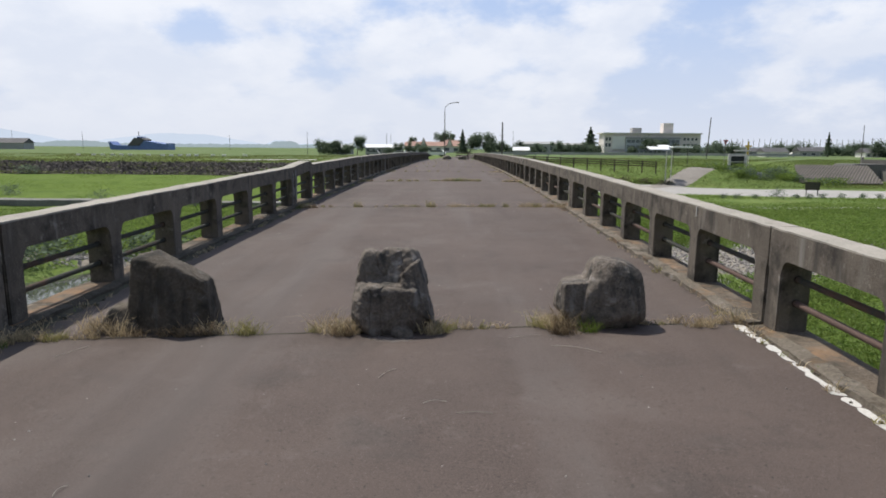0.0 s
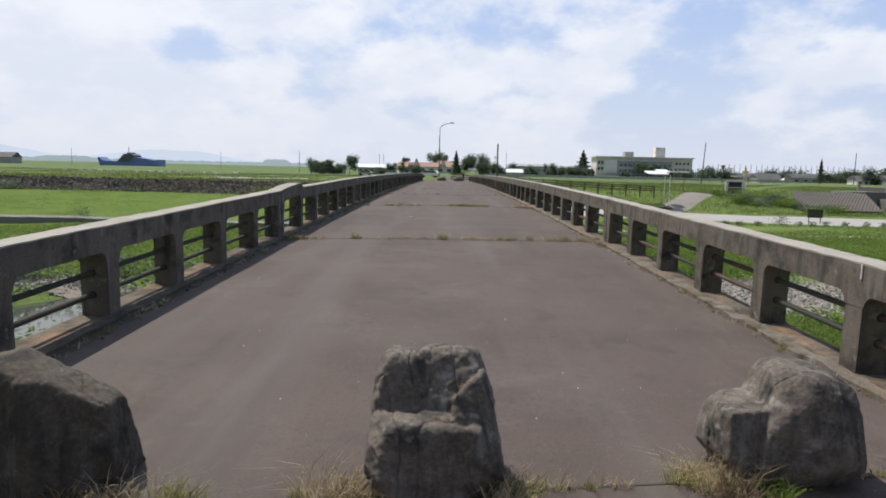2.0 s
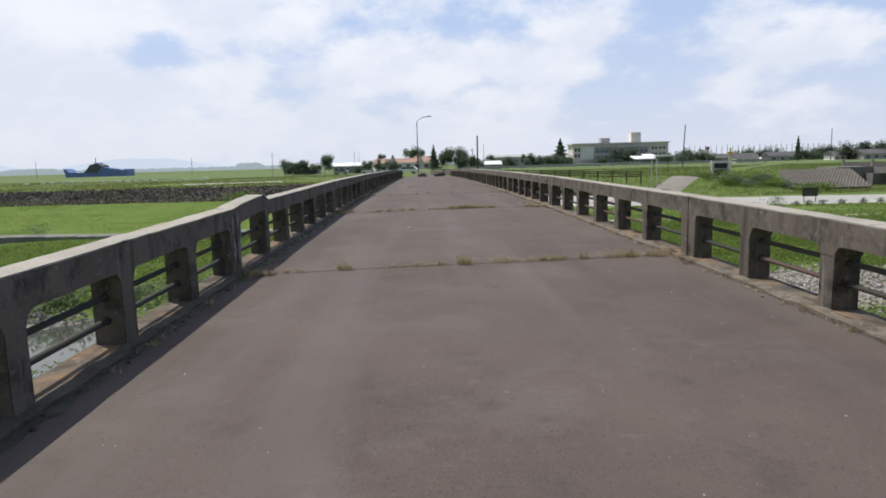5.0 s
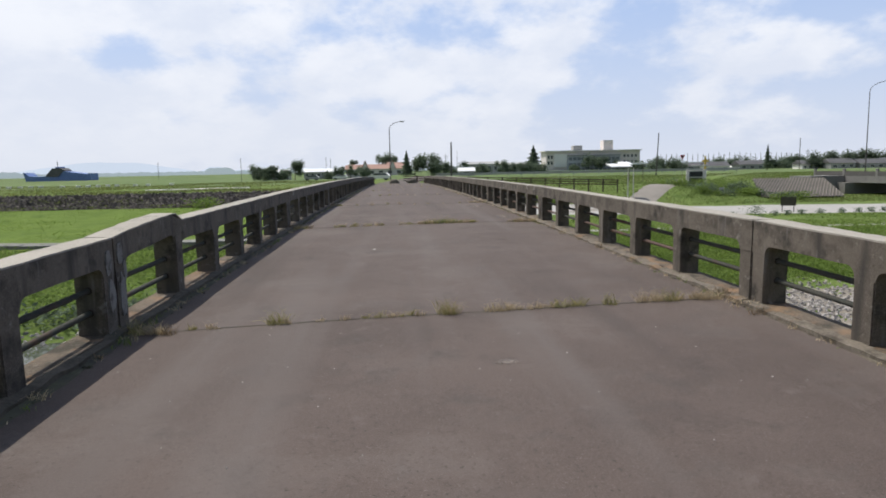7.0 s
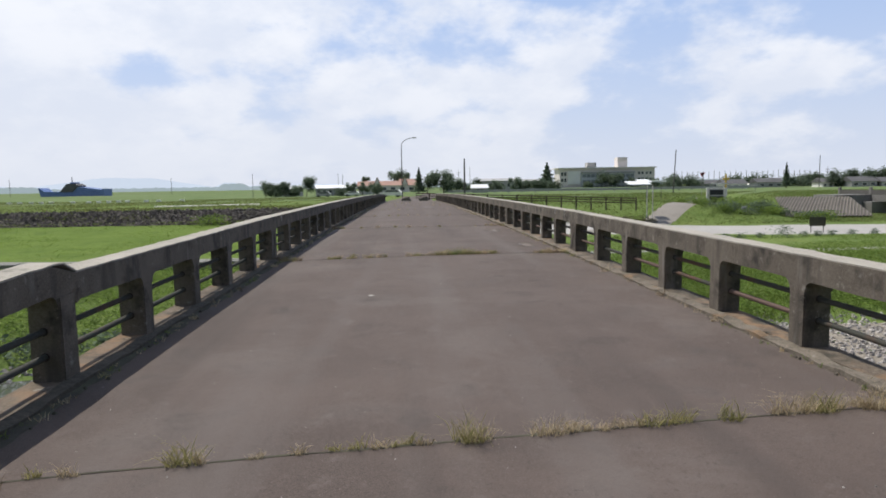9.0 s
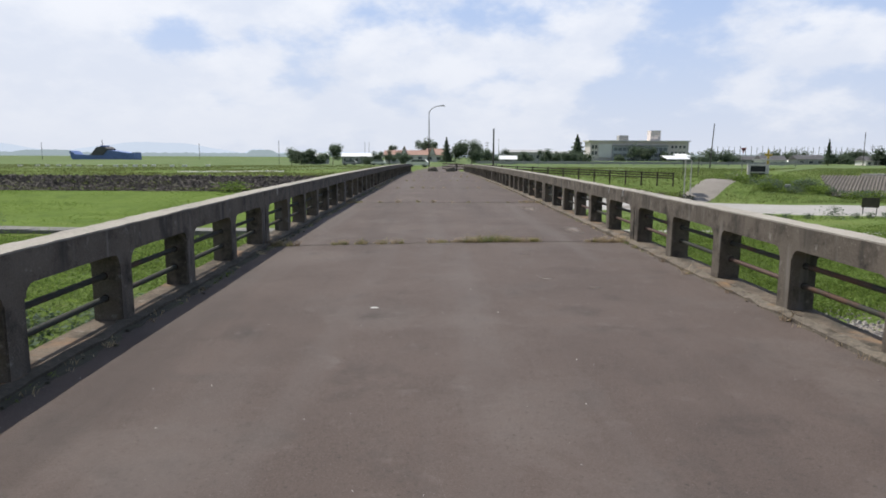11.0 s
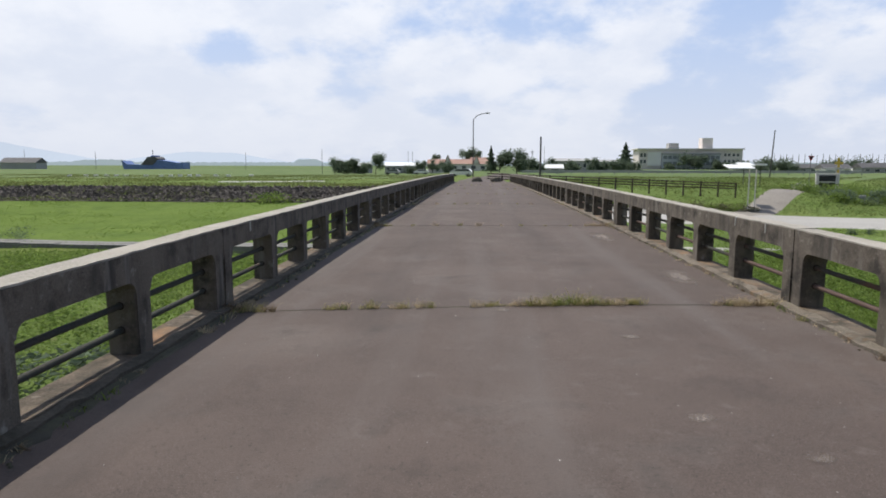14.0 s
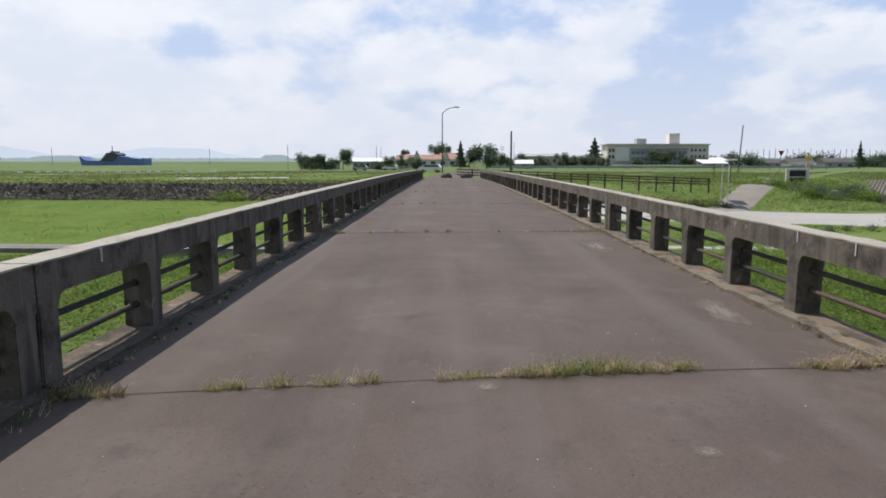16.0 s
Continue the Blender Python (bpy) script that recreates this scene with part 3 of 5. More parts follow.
for i in range(40):
    xa, xb = -124 + i * 3.0, -124 + i * 3.0 + 2.985
    ya, yb = path_line(xa), path_line(xb)
    top = ground_z((xa + xb) / 2, (ya + yb) / 2 + 0.2) + 0.045
    turn = math.degrees(math.atan2(yb - ya, xb - xa))
    bmesh.ops.create_cube(bm, size=1.0, matrix=pose((xa + xb) / 2, (ya + yb) / 2 - 1.15, top - 0.7, 0, 0, turn) @ Matrix.Diagonal((xb - xa, 0.75, 1.4, 1)))
tagged(part("low_wall", bm, CONC_DARK, None), "low grey concrete wall along the meadow path", "wall", "", "structure")
ground_strip("path", [(8, 66), (40, 64), (90, 60), (150, 56)], 1.4, PALE_ROAD, "narrow pale concrete path through the meadow", "path", 0.06)
ground_strip("road_approach", [(0.55, 98.0), (0.55, 112), (3, 135), (8, 180)], 7.0, ASPHALT, "worn asphalt road beyond the bridge", "road", 0.06)
pool = tagged(new("water", mesh_of("water", [(-30, 10, -4.62), (-3, 10, -4.62), (-3, 38, -4.62), (-30, 38, -4.62)], [(0, 1, 2, 3)], water_mat)), "still shallow water pool beside the bridge", "water", "", "structure")

for cx, half, height, cy, seed in ((-2250, 950, 104, 2450, 0.0), (-1090, 420, 50, 2500, 3.0), (-670, 75, 27, 2480, 5.0), (-400, 700, 15, 2700, 8.0), (900, 1500, 13, 2700, 9.0)):
    verts, faces = [], []
    m = 60
    for i in range(m + 1):
        u = i / m
        x = cx + (u - 0.5) * 2 * half
        h = height * math.sin(math.pi * u) ** 1.2 * (1 + 0.22 * noise.noise((u * 5, seed, 0)) + 0.06 * noise.noise((u * 25, seed, 0)))
        verts += [(x, cy, -8), (x, cy + 60, max(-2.5, h)), (x, cy + 300, -8)]
    for i in range(m):
        a = i * 3
        faces += [(a, a + 3, a + 4, a + 1), (a + 1, a + 4, a + 5, a + 2)]
    tagged(new("backdrop", mesh_of("hills", verts, faces, hill_mat)), "pale blue hazy hills far away", "hills", "", "structure")


# far woods along the skyline of the plain, haze put into a glowing colour
woods_mat = bpy.data.materials.new("far_hazy_woods")
woods_mat.use_nodes = True
dsh = woods_mat.node_tree.nodes["Principled BSDF"]
dsh.inputs["Base Color"].default_value = (0.02, 0.03, 0.03, 1)
dsh.inputs["Roughness"].default_value = 1.0
dsh.inputs["Emission Color"].default_value = (0.34, 0.41, 0.445, 1)
dsh.inputs["Emission Strength"].default_value = 1.0
for xa, xb, y, low, high, seed in ((-1150, 60, 1120, 3.0, 7.5, 1.0), (-305, -250, 1080, 9.0, 11.0, 4.0), (-700, -560, 1090, 7.0, 10.0, 6.0), (60, 900, 1150, 3.0, 9.0, 8.0)):
    verts, faces = [], []
    m = int((xb - xa) / 2.5)
    for i in range(m + 1):
        u = i / m
        x = xa + (xb - xa) * u
        h = low + (high - low) * (0.5 + 0.5 * noise.noise((x * 0.012, seed, 0))) + 1.6 * noise.noise((x * 0.11, seed, 0)) + 0.9 * noise.noise((x * 0.37, seed, 0))
        h = max(0.3, h) * min(1.0, 4 * u, 4 * (1 - u)) ** 0.5
        verts += [(x, y, -8), (x, y + 6, h), (x, y + 30, -8)]
    for i in range(m):
        a = i * 3
        faces += [(a, a + 3, a + 4, a + 1), (a + 1, a + 4, a + 5, a + 2)]
    tagged(new("backdrop", mesh_of("far_woods", verts, faces, woods_mat)), "pale hazy woods along the far skyline", "woods", "", "structure")


# ---- boulders across the bridge ----
def lobe(bm, centre, planes, subdiv, power, amount, seed, turn=0.0, chips=7):
    """A rounded block: planes are (normal, distance) round the centre; worn by noise."""
    made = bmesh.ops.create_icosphere(bm, subdivisions=subdiv, radius=1.0)
    ns = [(Vector(nv).normalized(), h) for nv, h in planes]
    chip = random.Random(int(seed * 7))
    for _ in range(chips):
        d = Vector((chip.gauss(0, 1), chip.gauss(0, 1), chip.gauss(0, 0.8))).normalized()
        reach = sum(max(0.0, nv.dot(d) / h) ** 30 for nv, h in ns[:len(planes)]) ** (-1 / 30)
        ns.append((d, reach * chip.uniform(0.95, 1.07)))
    rot = Matrix.Rotation(radians(turn), 3, "Z")
    for v in made["verts"]:
        d = v.co.normalized()
        r = sum(max(0.0, nv.dot(d) / h) ** power for nv, h in ns) ** (-1 / power)
        p = d * r
        q = p * 5 + Vector((seed, 0, seed * 2))
        p += d * (noise.noise(q) * amount + noise.noise(q * 2.7) * amount * 0.5 + abs(noise.noise(q * 6)) * amount * 0.35)
        v.co = rot @ p + Vector(centre)
    return bm


def sides(left, right, front, back, up, down=0.4, lean=0.1):
    return [((-1, 0.1, lean), left), ((1, -0.08, lean), right), ((0.06, -1, lean), front), ((-0.1, 1, lean), back), ((0.05, -0.06, 1), up), ((0, 0, -1), down)]


def boulder(x, y, label, lobes, voxel=0.0085, rough=0.009, stone=None, chips=6):
    bm = bmesh.new()
    for centre, planes, power, amount, seed, turn in lobes:
        lobe(bm, centre, planes, 5, power, amount, seed, turn, chips)
    raw = new("boulder", bpy.data.meshes.new("boulder"))
    bm.to_mesh(raw.data)
    bm.free()
    skin = raw.modifiers.new("skin", "REMESH")
    skin.mode, skin.voxel_size = "VOXEL", voxel
    me = bpy.data.meshes.new_from_object(raw.evaluated_get(bpy.context.evaluated_depsgraph_get()))
    raw.modifiers.clear()
    raw.data = me
    bm = bmesh.new()
    bm.from_mesh(me)
    bm.normal_update()
    seed = lobes[0][4]
    for v in bm.verts:
        q = v.co * 7 + Vector((seed, seed, 0))
        ridge = 1 - abs(noise.noise(q)) * 2
        crack = max(0.0, 1 - abs(noise.noise(Vector((v.co.x * 4.6 + seed * 3, v.co.y * 4.6, v.co.z * 0.9)))) * 26)
        v.co += v.normal * (rough * (0.6 * ridge + 0.7 * noise.noise(q * 2.3) + 0.45 * noise.noise(q * 5.1)) - crack * rough * 1.1)
    bm.to_mesh(me)
    bm.free()
    me.materials.clear()
    me.materials.append(stone or ROCK)
    raw.matrix_world = pose(x, y, deck_z(x, y) - 0.01)
    smooth(raw, 32)
    return tagged(raw, label, "boulder", "boulders blocking the bridge")


boulder(0.45, 5.76, "tall grey boulder with a stepped notch on the asphalt deck", [
    ((0.00, 0.0, 0.20), [((-1, 0.1, 0.08), 0.30), ((1, -0.08, 0.12), 0.315), ((0.06, -1, 0.06), 0.255), ((0, 1, 0.1), 0.24), ((0.08, -0.16, 1), 0.240), ((0, 0, -1), 0.3), ((-0.9, -0.9, 0.15), 0.345), ((0.9, -0.9, 0.15), 0.345), ((-0.8, -0.3, -0.8), 0.31), ((0.3, -1, -0.6), 0.29), ((-0.7, -0.2, 0.8), 0.35)], 20, 0.014, 1.0, 4),
    ((0.00, 0.11, 0.42), [((-1, 0.1, 0.14), 0.265), ((1, 0, 0.28), 0.270), ((0.06, -1, 0.10), 0.125), ((0, 1, 0.1), 0.15), ((0.05, -0.10, 1), 0.205), ((0.8, -0.2, 0.9), 0.300), ((-0.8, 0, 0.8), 0.300), ((0, 0, -1), 0.4)], 22, 0.014, 5.0, -3),
    ((-0.145, 0.05, 0.565), sides(0.115, 0.115, 0.115, 0.14, 0.130, 0.2, 0.25), 9, 0.014, 7.0, 12),
    ((0.09, 0.09, 0.565), sides(0.165, 0.165, 0.125, 0.13, 0.145, 0.2, 0.35), 9, 0.014, 17.0, -8),
    ((0.17, 0.04, 0.36), [((-1, -0.10, 0.04), 0.075), ((1, 0, 0.20), 0.155), ((0, -1, 0.42), 0.215), ((0, 1, 0.1), 0.2), ((0.25, -0.55, 1), 0.335), ((0.9, -0.3, 0.8), 0.290), ((0.7, -0.9, 0.3), 0.220), ((-0.7, -0.8, 0.6), 0.24), ((0, 0, -1), 0.36)], 22, 0.012, 9.0, 0),
    ((0.14, -0.25, 0.03), sides(0.10, 0.09, 0.06, 0.08, 0.05, 0.05, 0.2), 6, 0.01, 2.0, 5)], rough=0.010, chips=7)
boulder(-1.49, 5.70, "dark angular wedge-shaped boulder ringed with dry grass", [
    ((0.0, 0.0, 0.26), [((-1, 0.15, 0.06), 0.265), ((1, 0.0, 0.05), 0.385), ((-0.35, -1, 0.10), 0.215), ((0.45, -1, 0.14), 0.26), ((0, 1, 0.35), 0.17), ((-0.30, -0.10, 1), 0.435), ((0.62, -0.04, 1), 0.345), ((0.30, -0.70, 1), 0.385), ((0.9, -0.6, -0.3), 0.385), ((0, 0, -1), 0.35)], 70, 0.012, 12.0, 0),
    ((-0.33, -0.04, 0.08), sides(0.16, 0.2, 0.15, 0.15, 0.14, 0.2, 0.5), 20, 0.012, 15.0, 10)], rough=0.007, stone=ROCK_BROWN, chips=3)
boulder(2.36, 6.00, "rounded grey boulder with a lower shoulder beside dry grass", [
    ((0.06, 0.0, 0.25), [((-1, 0, 0.35), 0.25), ((1, 0, 0.05), 0.30), ((0.05, -1, 0.20), 0.26), ((0, 1, 0.2), 0.25), ((0.1, 0, 1), 0.345), ((0.8, 0, 1), 0.36), ((-0.6, 0, 1), 0.345), ((0, 0, -1), 0.35), ((0.8, 0, -0.8), 0.33), ((0.2, -0.9, -0.7), 0.30), ((0.7, -1, 0.3), 0.30), ((-0.5, -1, 0.7), 0.30)], 34, 0.010, 21.0, 0),
    ((-0.20, 0.0, 0.22), [((-1, 0, 0.0), 0.20), ((1, 0, 0), 0.2), ((0, -1, 0.15), 0.20), ((0, 1, 0.2), 0.2), ((-0.08, 0, 1), 0.19), ((-0.8, 0, -0.7), 0.20), ((0, -0.8, -0.7), 0.24), ((0, 0, -1), 0.3)], 40, 0.008, 25.0, 6)], rough=0.007, chips=12)
for x, seed in ((-0.10, 31.0), (2.25, 33.0)):
    ob = boulder(x, 100.2, "dark boulder at the far end of the bridge", [((0, 0, 0.24), sides(0.62, 0.62, 0.4, 0.4, 0.34, 0.4, 0.3), 8, 0.05, seed, 0)], 0.04, 0.03)


# ---- grass in the joints and along the kerbs ----
def blades(rng, spots, per, height, spread_r, lean, width):
    verts, faces = [], []
    for x, y, z, size in spots:
        for _ in range(max(3, int(per * size))):
            a, r = rng.uniform(0, 6.283), spread_r * size * math.sqrt(rng.random())
            bx, by = x + r * math.cos(a), y + 0.5 * r * math.sin(a)
            h = height * size * rng.uniform(0.45, 1.15)
            la, ll = rng.uniform(0, 6.283), lean * rng.uniform(0.2, 1.3) * h
            dx, dy = math.cos(la) * ll, math.sin(la) * ll
            w = width * rng.uniform(0.6, 1.3)
            wx, wy = -math.sin(la + 1.2) * w, math.cos(la + 1.2) * w
            b = len(verts)
            for f, k in ((0.0, 1.0), (0.55, 0.8)):
                cx, cy, cz = bx + dx * f * f, by + dy * f * f, z + h * f * (1 - 0.25 * f * lean)
                verts += [(cx - wx * k, cy - wy * k, cz), (cx + wx * k, cy + wy * k, cz)]
            verts.append((bx + dx, by + dy, z + h * max(0.1, 1 - 0.42 * lean * ll / max(h, 0.01))))
            faces += [(b, b + 1, b + 3, b + 2), (b + 2, b + 3, b + 4)]
    return verts, faces


grass_rng = random.Random(7)


def tuft(x, y, size, mat, label, group, per=46, height=0.17, spread_r=0.085, lean=1.15, width=0.0029):
    v, f = blades(grass_rng, [(0, 0, 0, size * grass_rng.uniform(0.75, 1.25)), (grass_rng.uniform(-0.05, 0.05), grass_rng.uniform(-0.03, 0.03), 0, size * 0.5)], per, height, spread_r, lean, width)
    ob = new("grass_tuft", mesh_of("grass_tuft", v, f, mat))
    ob.location = (x, y, deck_z(x, y) - 0.005)
    return tagged(ob, label, "grass", group)


def along_joint(k, places, group):
    for x, size, mat in places:
        label = {"dry_grass": "dry straw-coloured grass tuft in the deck joint", "yellowing_grass": "yellow-green grass tuft in the deck joint", "green_blades": "small green grass tuft in the deck joint"}[mat.name]
        tuft(x, joint_y(k, x) + grass_rng.uniform(-0.02, 0.02), size, mat, label, group)


def run(x0, x1, step, lo, hi, mats):
    out, x = [], x0
    while x < x1:
        out.append((x, grass_rng.uniform(lo, hi), grass_rng.choice(mats)))
        x += step * grass_rng.uniform(0.7, 1.4)
    return out


along_joint(0, [(-0.05, 1.5, STRAW), (0.08, 1.2, MIXED), (0.15, 1.3, STRAW), (-0.18, 0.8, MIXED), (0.88, 1.1, STRAW), (0.98, 0.9, MIXED), (1.12, 0.7, STRAW), (1.28, 0.7, MIXED),
                (1.45, 0.5, STRAW), (1.78, 1.3, MIXED), (1.88, 1.7, STRAW), (1.97, 1.6, STRAW), (2.05, 1.0, MIXED), (2.76, 0.8, STRAW), (2.9, 0.6, MIXED), (3.35, 0.8, STRAW)]
            + run(-2.5, -1.95, 0.16, 0.6, 1.2, [STRAW, STRAW, MIXED]) + [(-0.78, 1.3, MIXED), (-0.68, 1.0, MIXED)], "weeds along the first joint")
for x, y, s, mat in [(0.12, 5.55, 1.5, STRAW), (0.84, 5.55, 1.2, STRAW), (0.93, 5.6, 0.9, MIXED), (1.93, 5.72, 1.6, STRAW), (1.98, 5.62, 1.5, DEAD), (1.85, 5.76, 1.1, MIXED), (-1.78, 5.40, 1.1, STRAW), (-1.62, 5.40, 0.8, DEAD), (-1.42, 5.40, 0.7, DEAD),
                     (-1.25, 5.42, 0.8, DEAD), (-1.10, 5.45, 0.9, DEAD), (-1.02, 5.5, 0.9, STRAW), (-2.05, 5.5, 1.4, STRAW), (-1.92, 5.46, 1.0, DEAD), (0.06, 5.5, 1.3, DEAD), (2.20, 5.68, 1.0, BLADE)]:
    tuft(x, y, s, mat, "dry grass tuft at the foot of a boulder", "weeds round the boulders", per=60, height=0.20, spread_r=0.085, lean=1.2, width=0.0031)
along_joint(1, [(-2.1, 0.8, MIXED), (-1.9, 0.6, STRAW), (-1.28, 1.4, MIXED), (-1.22, 0.9, STRAW), (-0.85, 0.6, STRAW), (-0.6, 0.7, STRAW), (0.45, 1.4, MIXED), (0.50, 1.0, STRAW), (2.28, 1.2, MIXED), (2.7, 1.2, STRAW), (2.85, 1.4, STRAW), (3.0, 1.2, MIXED), (3.4, 1.2, STRAW), (-2.4, 0.9, STRAW)]
            + run(-0.38, 0.2, 0.10, 0.5, 0.8, [STRAW, MIXED]) + run(0.9, 1.95, 0.09, 0.6, 1.0, [MIXED, STRAW, STRAW]), "weeds along the second joint")
along_joint(2, [(-2.5, 0.9, STRAW), (-1.5, 0.9, MIXED), (-1.4, 0.8, BLADE), (-1.1, 0.9, MIXED), (-0.75, 0.5, STRAW), (-0.45, 0.9, MIXED), (2.95, 0.8, STRAW), (3.1, 0.8, MIXED), (3.3, 1.0, STRAW), (3.5, 1.0, STRAW), (3.2, 1.2, STRAW), (3.4, 1.1, STRAW)]
            + run(0.1, 2.1, 0.065, 0.35, 1.30, [MIXED, STRAW, STRAW, MIXED, BLADE]) + run(-1.6, -0.4, 0.16, 0.5, 0.9, [MIXED, STRAW]), "weeds along the third joint")
for k in range(3, 9):
    along_joint(k, run(-1.6, 3.0, 0.55, 0.5, 0.9, [MIXED, STRAW]), "weeds along the far joints")

for k in range(4):
    for i in range(6):
        x = RIGHT - 0.12 - 0.13 * i + grass_rng.uniform(-0.04, 0.04)
        tuft(x, joint_y(k, x) + grass_rng.uniform(-0.08, 0.08), 1.25 - 0.1 * i, grass_rng.choice([STRAW, DEAD, STRAW]), "dry straw heap where the joint meets the kerb", "dry grass at the joint ends")
    for i in range(4):
        x = LEFT + 0.12 + 0.12 * i + grass_rng.uniform(-0.04, 0.04)
        tuft(x, joint_y(k, x) + grass_rng.uniform(-0.12, 0.06), 1.2 - 0.12 * i, grass_rng.choice([STRAW, DEAD, MIXED]), "dry straw heap where the joint meets the kerb", "dry grass at the joint ends")

spots_dry, spots_green = [], []
for side, x in ((1, RIGHT - 0.13), (-1, LEFT + 0.13)):
    y = -3.0
    while y < 60:
        d = min(abs(y - joint_y(k, x)) for k in range(-1, 9))
        if grass_rng.random() < (0.95 if d < 0.6 else 0.42):
            (spots_dry if grass_rng.random() < 0.7 else spots_green).append((x + grass_rng.uniform(-0.06, 0.03) * side, y, deck_z(x, y), grass_rng.uniform(0.4, 0.8) if d > 0.5 else grass_rng.uniform(0.8, 1.4)))
        y += 0.12
v, f = blades(random.Random(3), spots_dry, 13, 0.12, 0.10, 1.1, 0.0035)
tagged(new("kerb_straw", mesh_of("kerb_straw", v, f, STRAW)), "dry grass litter along the bridge kerbs", "grass", "", "stuff")
v, f = blades(random.Random(4), spots_green, 13, 0.10, 0.08, 0.9, 0.0035)
tagged(new("kerb_weeds", mesh_of("kerb_weeds", v, f, BLADE)), "small green weeds along the bridge kerbs", "weeds", "", "stuff")

clump_rng = random.Random(41)
for side, x in ((1, RIGHT - 0.17), (-1, LEFT + 0.15)):
    y = 1.2
    while y < 34:
        tuft(x + clump_rng.uniform(-0.04, 0.03), y, clump_rng.uniform(0.45, 1.0), clump_rng.choice([STRAW, DEAD, MIXED]), "dry grass clump rooted along the kerb", "dry grass clumps along the kerbs", per=30, height=0.15)
        y += clump_rng.uniform(0.5, 1.7) * (1.0 if side > 0 else 1.6)

# soil silted against the kerbs; the left strip's darker colour also holds parapet shade
for side, x in ((1, RIGHT - 0.08), (-1, LEFT + 0.08)):
    verts, faces = [], []
    m = 900
    for i in range(m):
        y = -4 + i * 0.1
        w = (0.07 if side > 0 else 0.11) + 0.09 * noise.noise((y * 0.9, side * 3.0, 0)) + 0.08 * noise.noise((y * 4, side, 0)) + 0.04 * noise.noise((y * 11, side, 0))
        w = max(0.02, w)
        z = deck_z(x, y)
        verts += [(x + 0.01 * side, y, z + 0.02 + 0.015 * noise.noise((y * 3, 5, 0))), (x - side * w * 0.6, y, z + 0.010), (x - side * w, y, z - 0.02)]
    for i in range(m - 1):
        a = i * 3
        for q in ((a, a + 1, a + 4, a + 3), (a + 1, a + 2, a + 5, a + 4)):
            faces.append(q if side < 0 else q[::-1])
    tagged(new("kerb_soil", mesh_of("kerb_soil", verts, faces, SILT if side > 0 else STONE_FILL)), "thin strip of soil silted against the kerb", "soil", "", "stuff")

# the worn white edge line before the first joint
rngp = random.Random(5)
verts, faces = [], []
y = -3.6
while y < 6.0:
    step = rngp.uniform(0.10, 0.24)
    m = 9
    b = len(verts)
    w = rngp.uniform(0.05, 0.075)
    for i in range(m):
        a = 6.283 * i / m
        px, py = RIGHT - 0.175 + w * math.cos(a) * rngp.uniform(0.7, 1.15), y + step * 0.56 * math.sin(a) * rngp.uniform(0.85, 1.1)
        verts.append((px, py, deck_z(px, py) + 0.0045))
    faces.append(tuple(range(b, b + m)))
    y += step
tagged(new("road_marking", mesh_of("road_marking", verts, faces, PAINT)), "flaking white painted edge line on the asphalt", "road marking", "", "structure")

# pale scuffs, twigs and pebbles on the deck
PATCH = material("pale_asphalt_patch", ((0.150, 0.126, 0.110), (0.185, 0.157, 0.138), (0.215, 0.185, 0.164)), 4, 60, 0.9, 0.2)
pt = PATCH.node_tree
pc = pt.nodes.new("ShaderNodeTexCoord")
pd = pt.nodes.new("ShaderNodeVectorMath")
pd.operation = "DISTANCE"
pd.inputs[1].default_value = (0.5, 0.5, 0.5)
pt.links.new(pc.outputs["Generated"], pd.inputs[0])
pn = pt.nodes.new("ShaderNodeTexNoise")
pn.inputs["Scale"].default_value, pn.inputs["Detail"].default_value = 9.0, 6
pm = pt.nodes.new("ShaderNodeMath")
pm.operation = "MULTIPLY_ADD"
pm.inputs[1].default_value = 0.9
pt.links.new(pn.outputs["Fac"], pm.inputs[0])
pt.links.new(pd.outputs["Value"], pm.inputs[2])
pr = pt.nodes.new("ShaderNodeMapRange")
pr.inputs[1].default_value, pr.inputs[2].default_value, pr.inputs[3].default_value, pr.inputs[4].default_value = 0.57, 0.97, 0.80, 0.0
pt.links.new(pm.outputs[0], pr.inputs[0])
pt.links.new(pr.outputs[0], pt.nodes["Principled BSDF"].inputs["Alpha"])


for x, y, rx, ry, mat, label in [(0.38, 25.98, 0.14, 0.13, PATCH, "pale worn patch on the asphalt"), (1.60, 24.96, 0.11, 0.12, PATCH, "pale worn patch on the asphalt"), (1.62, 22.98, 0.12, 0.14, PATCH, "pale worn patch on the asphalt"),
                                 (-0.47, 21.30, 0.045, 0.03, PAINT, "small chip of white paint on the asphalt"), (3.1, 28.6, 0.35, 0.8, PATCH, "pale worn patch on the asphalt"), (2.95, 34.0, 0.4, 1.1, PATCH, "pale worn patch on the asphalt"),
                                 (1.55, 8.65, 0.05, 0.06, PATCH, "pale worn patch on the asphalt"), (0.80, 14.2, 0.12, 0.10, PATCH, "pale worn patch on the asphalt"), 
                                 (0.5, 5.40, 0.28, 0.14, PATCH, "pale worn patch on the asphalt"), (2.1, 22.4, 0.10, 0.10, PATCH, "pale worn patch on the asphalt")]:
    m = 14
    verts = [(x, y, deck_z(x, y) + 0.004)]
    for i in range(m):
        a = 6.283 * i / m
        r = rngp.uniform(0.7, 1.15)
        px, py = x + rx * r * math.cos(a), y + ry * r * math.sin(a)
        verts.append((px, py, deck_z(px, py) + 0.0035))
    tagged(new("asphalt_patch", mesh_of("asphalt_patch", verts, [(0, 1 + i, 1 + (i + 1) % m) for i in range(m)], mat)), label, "patch", "", "structure")
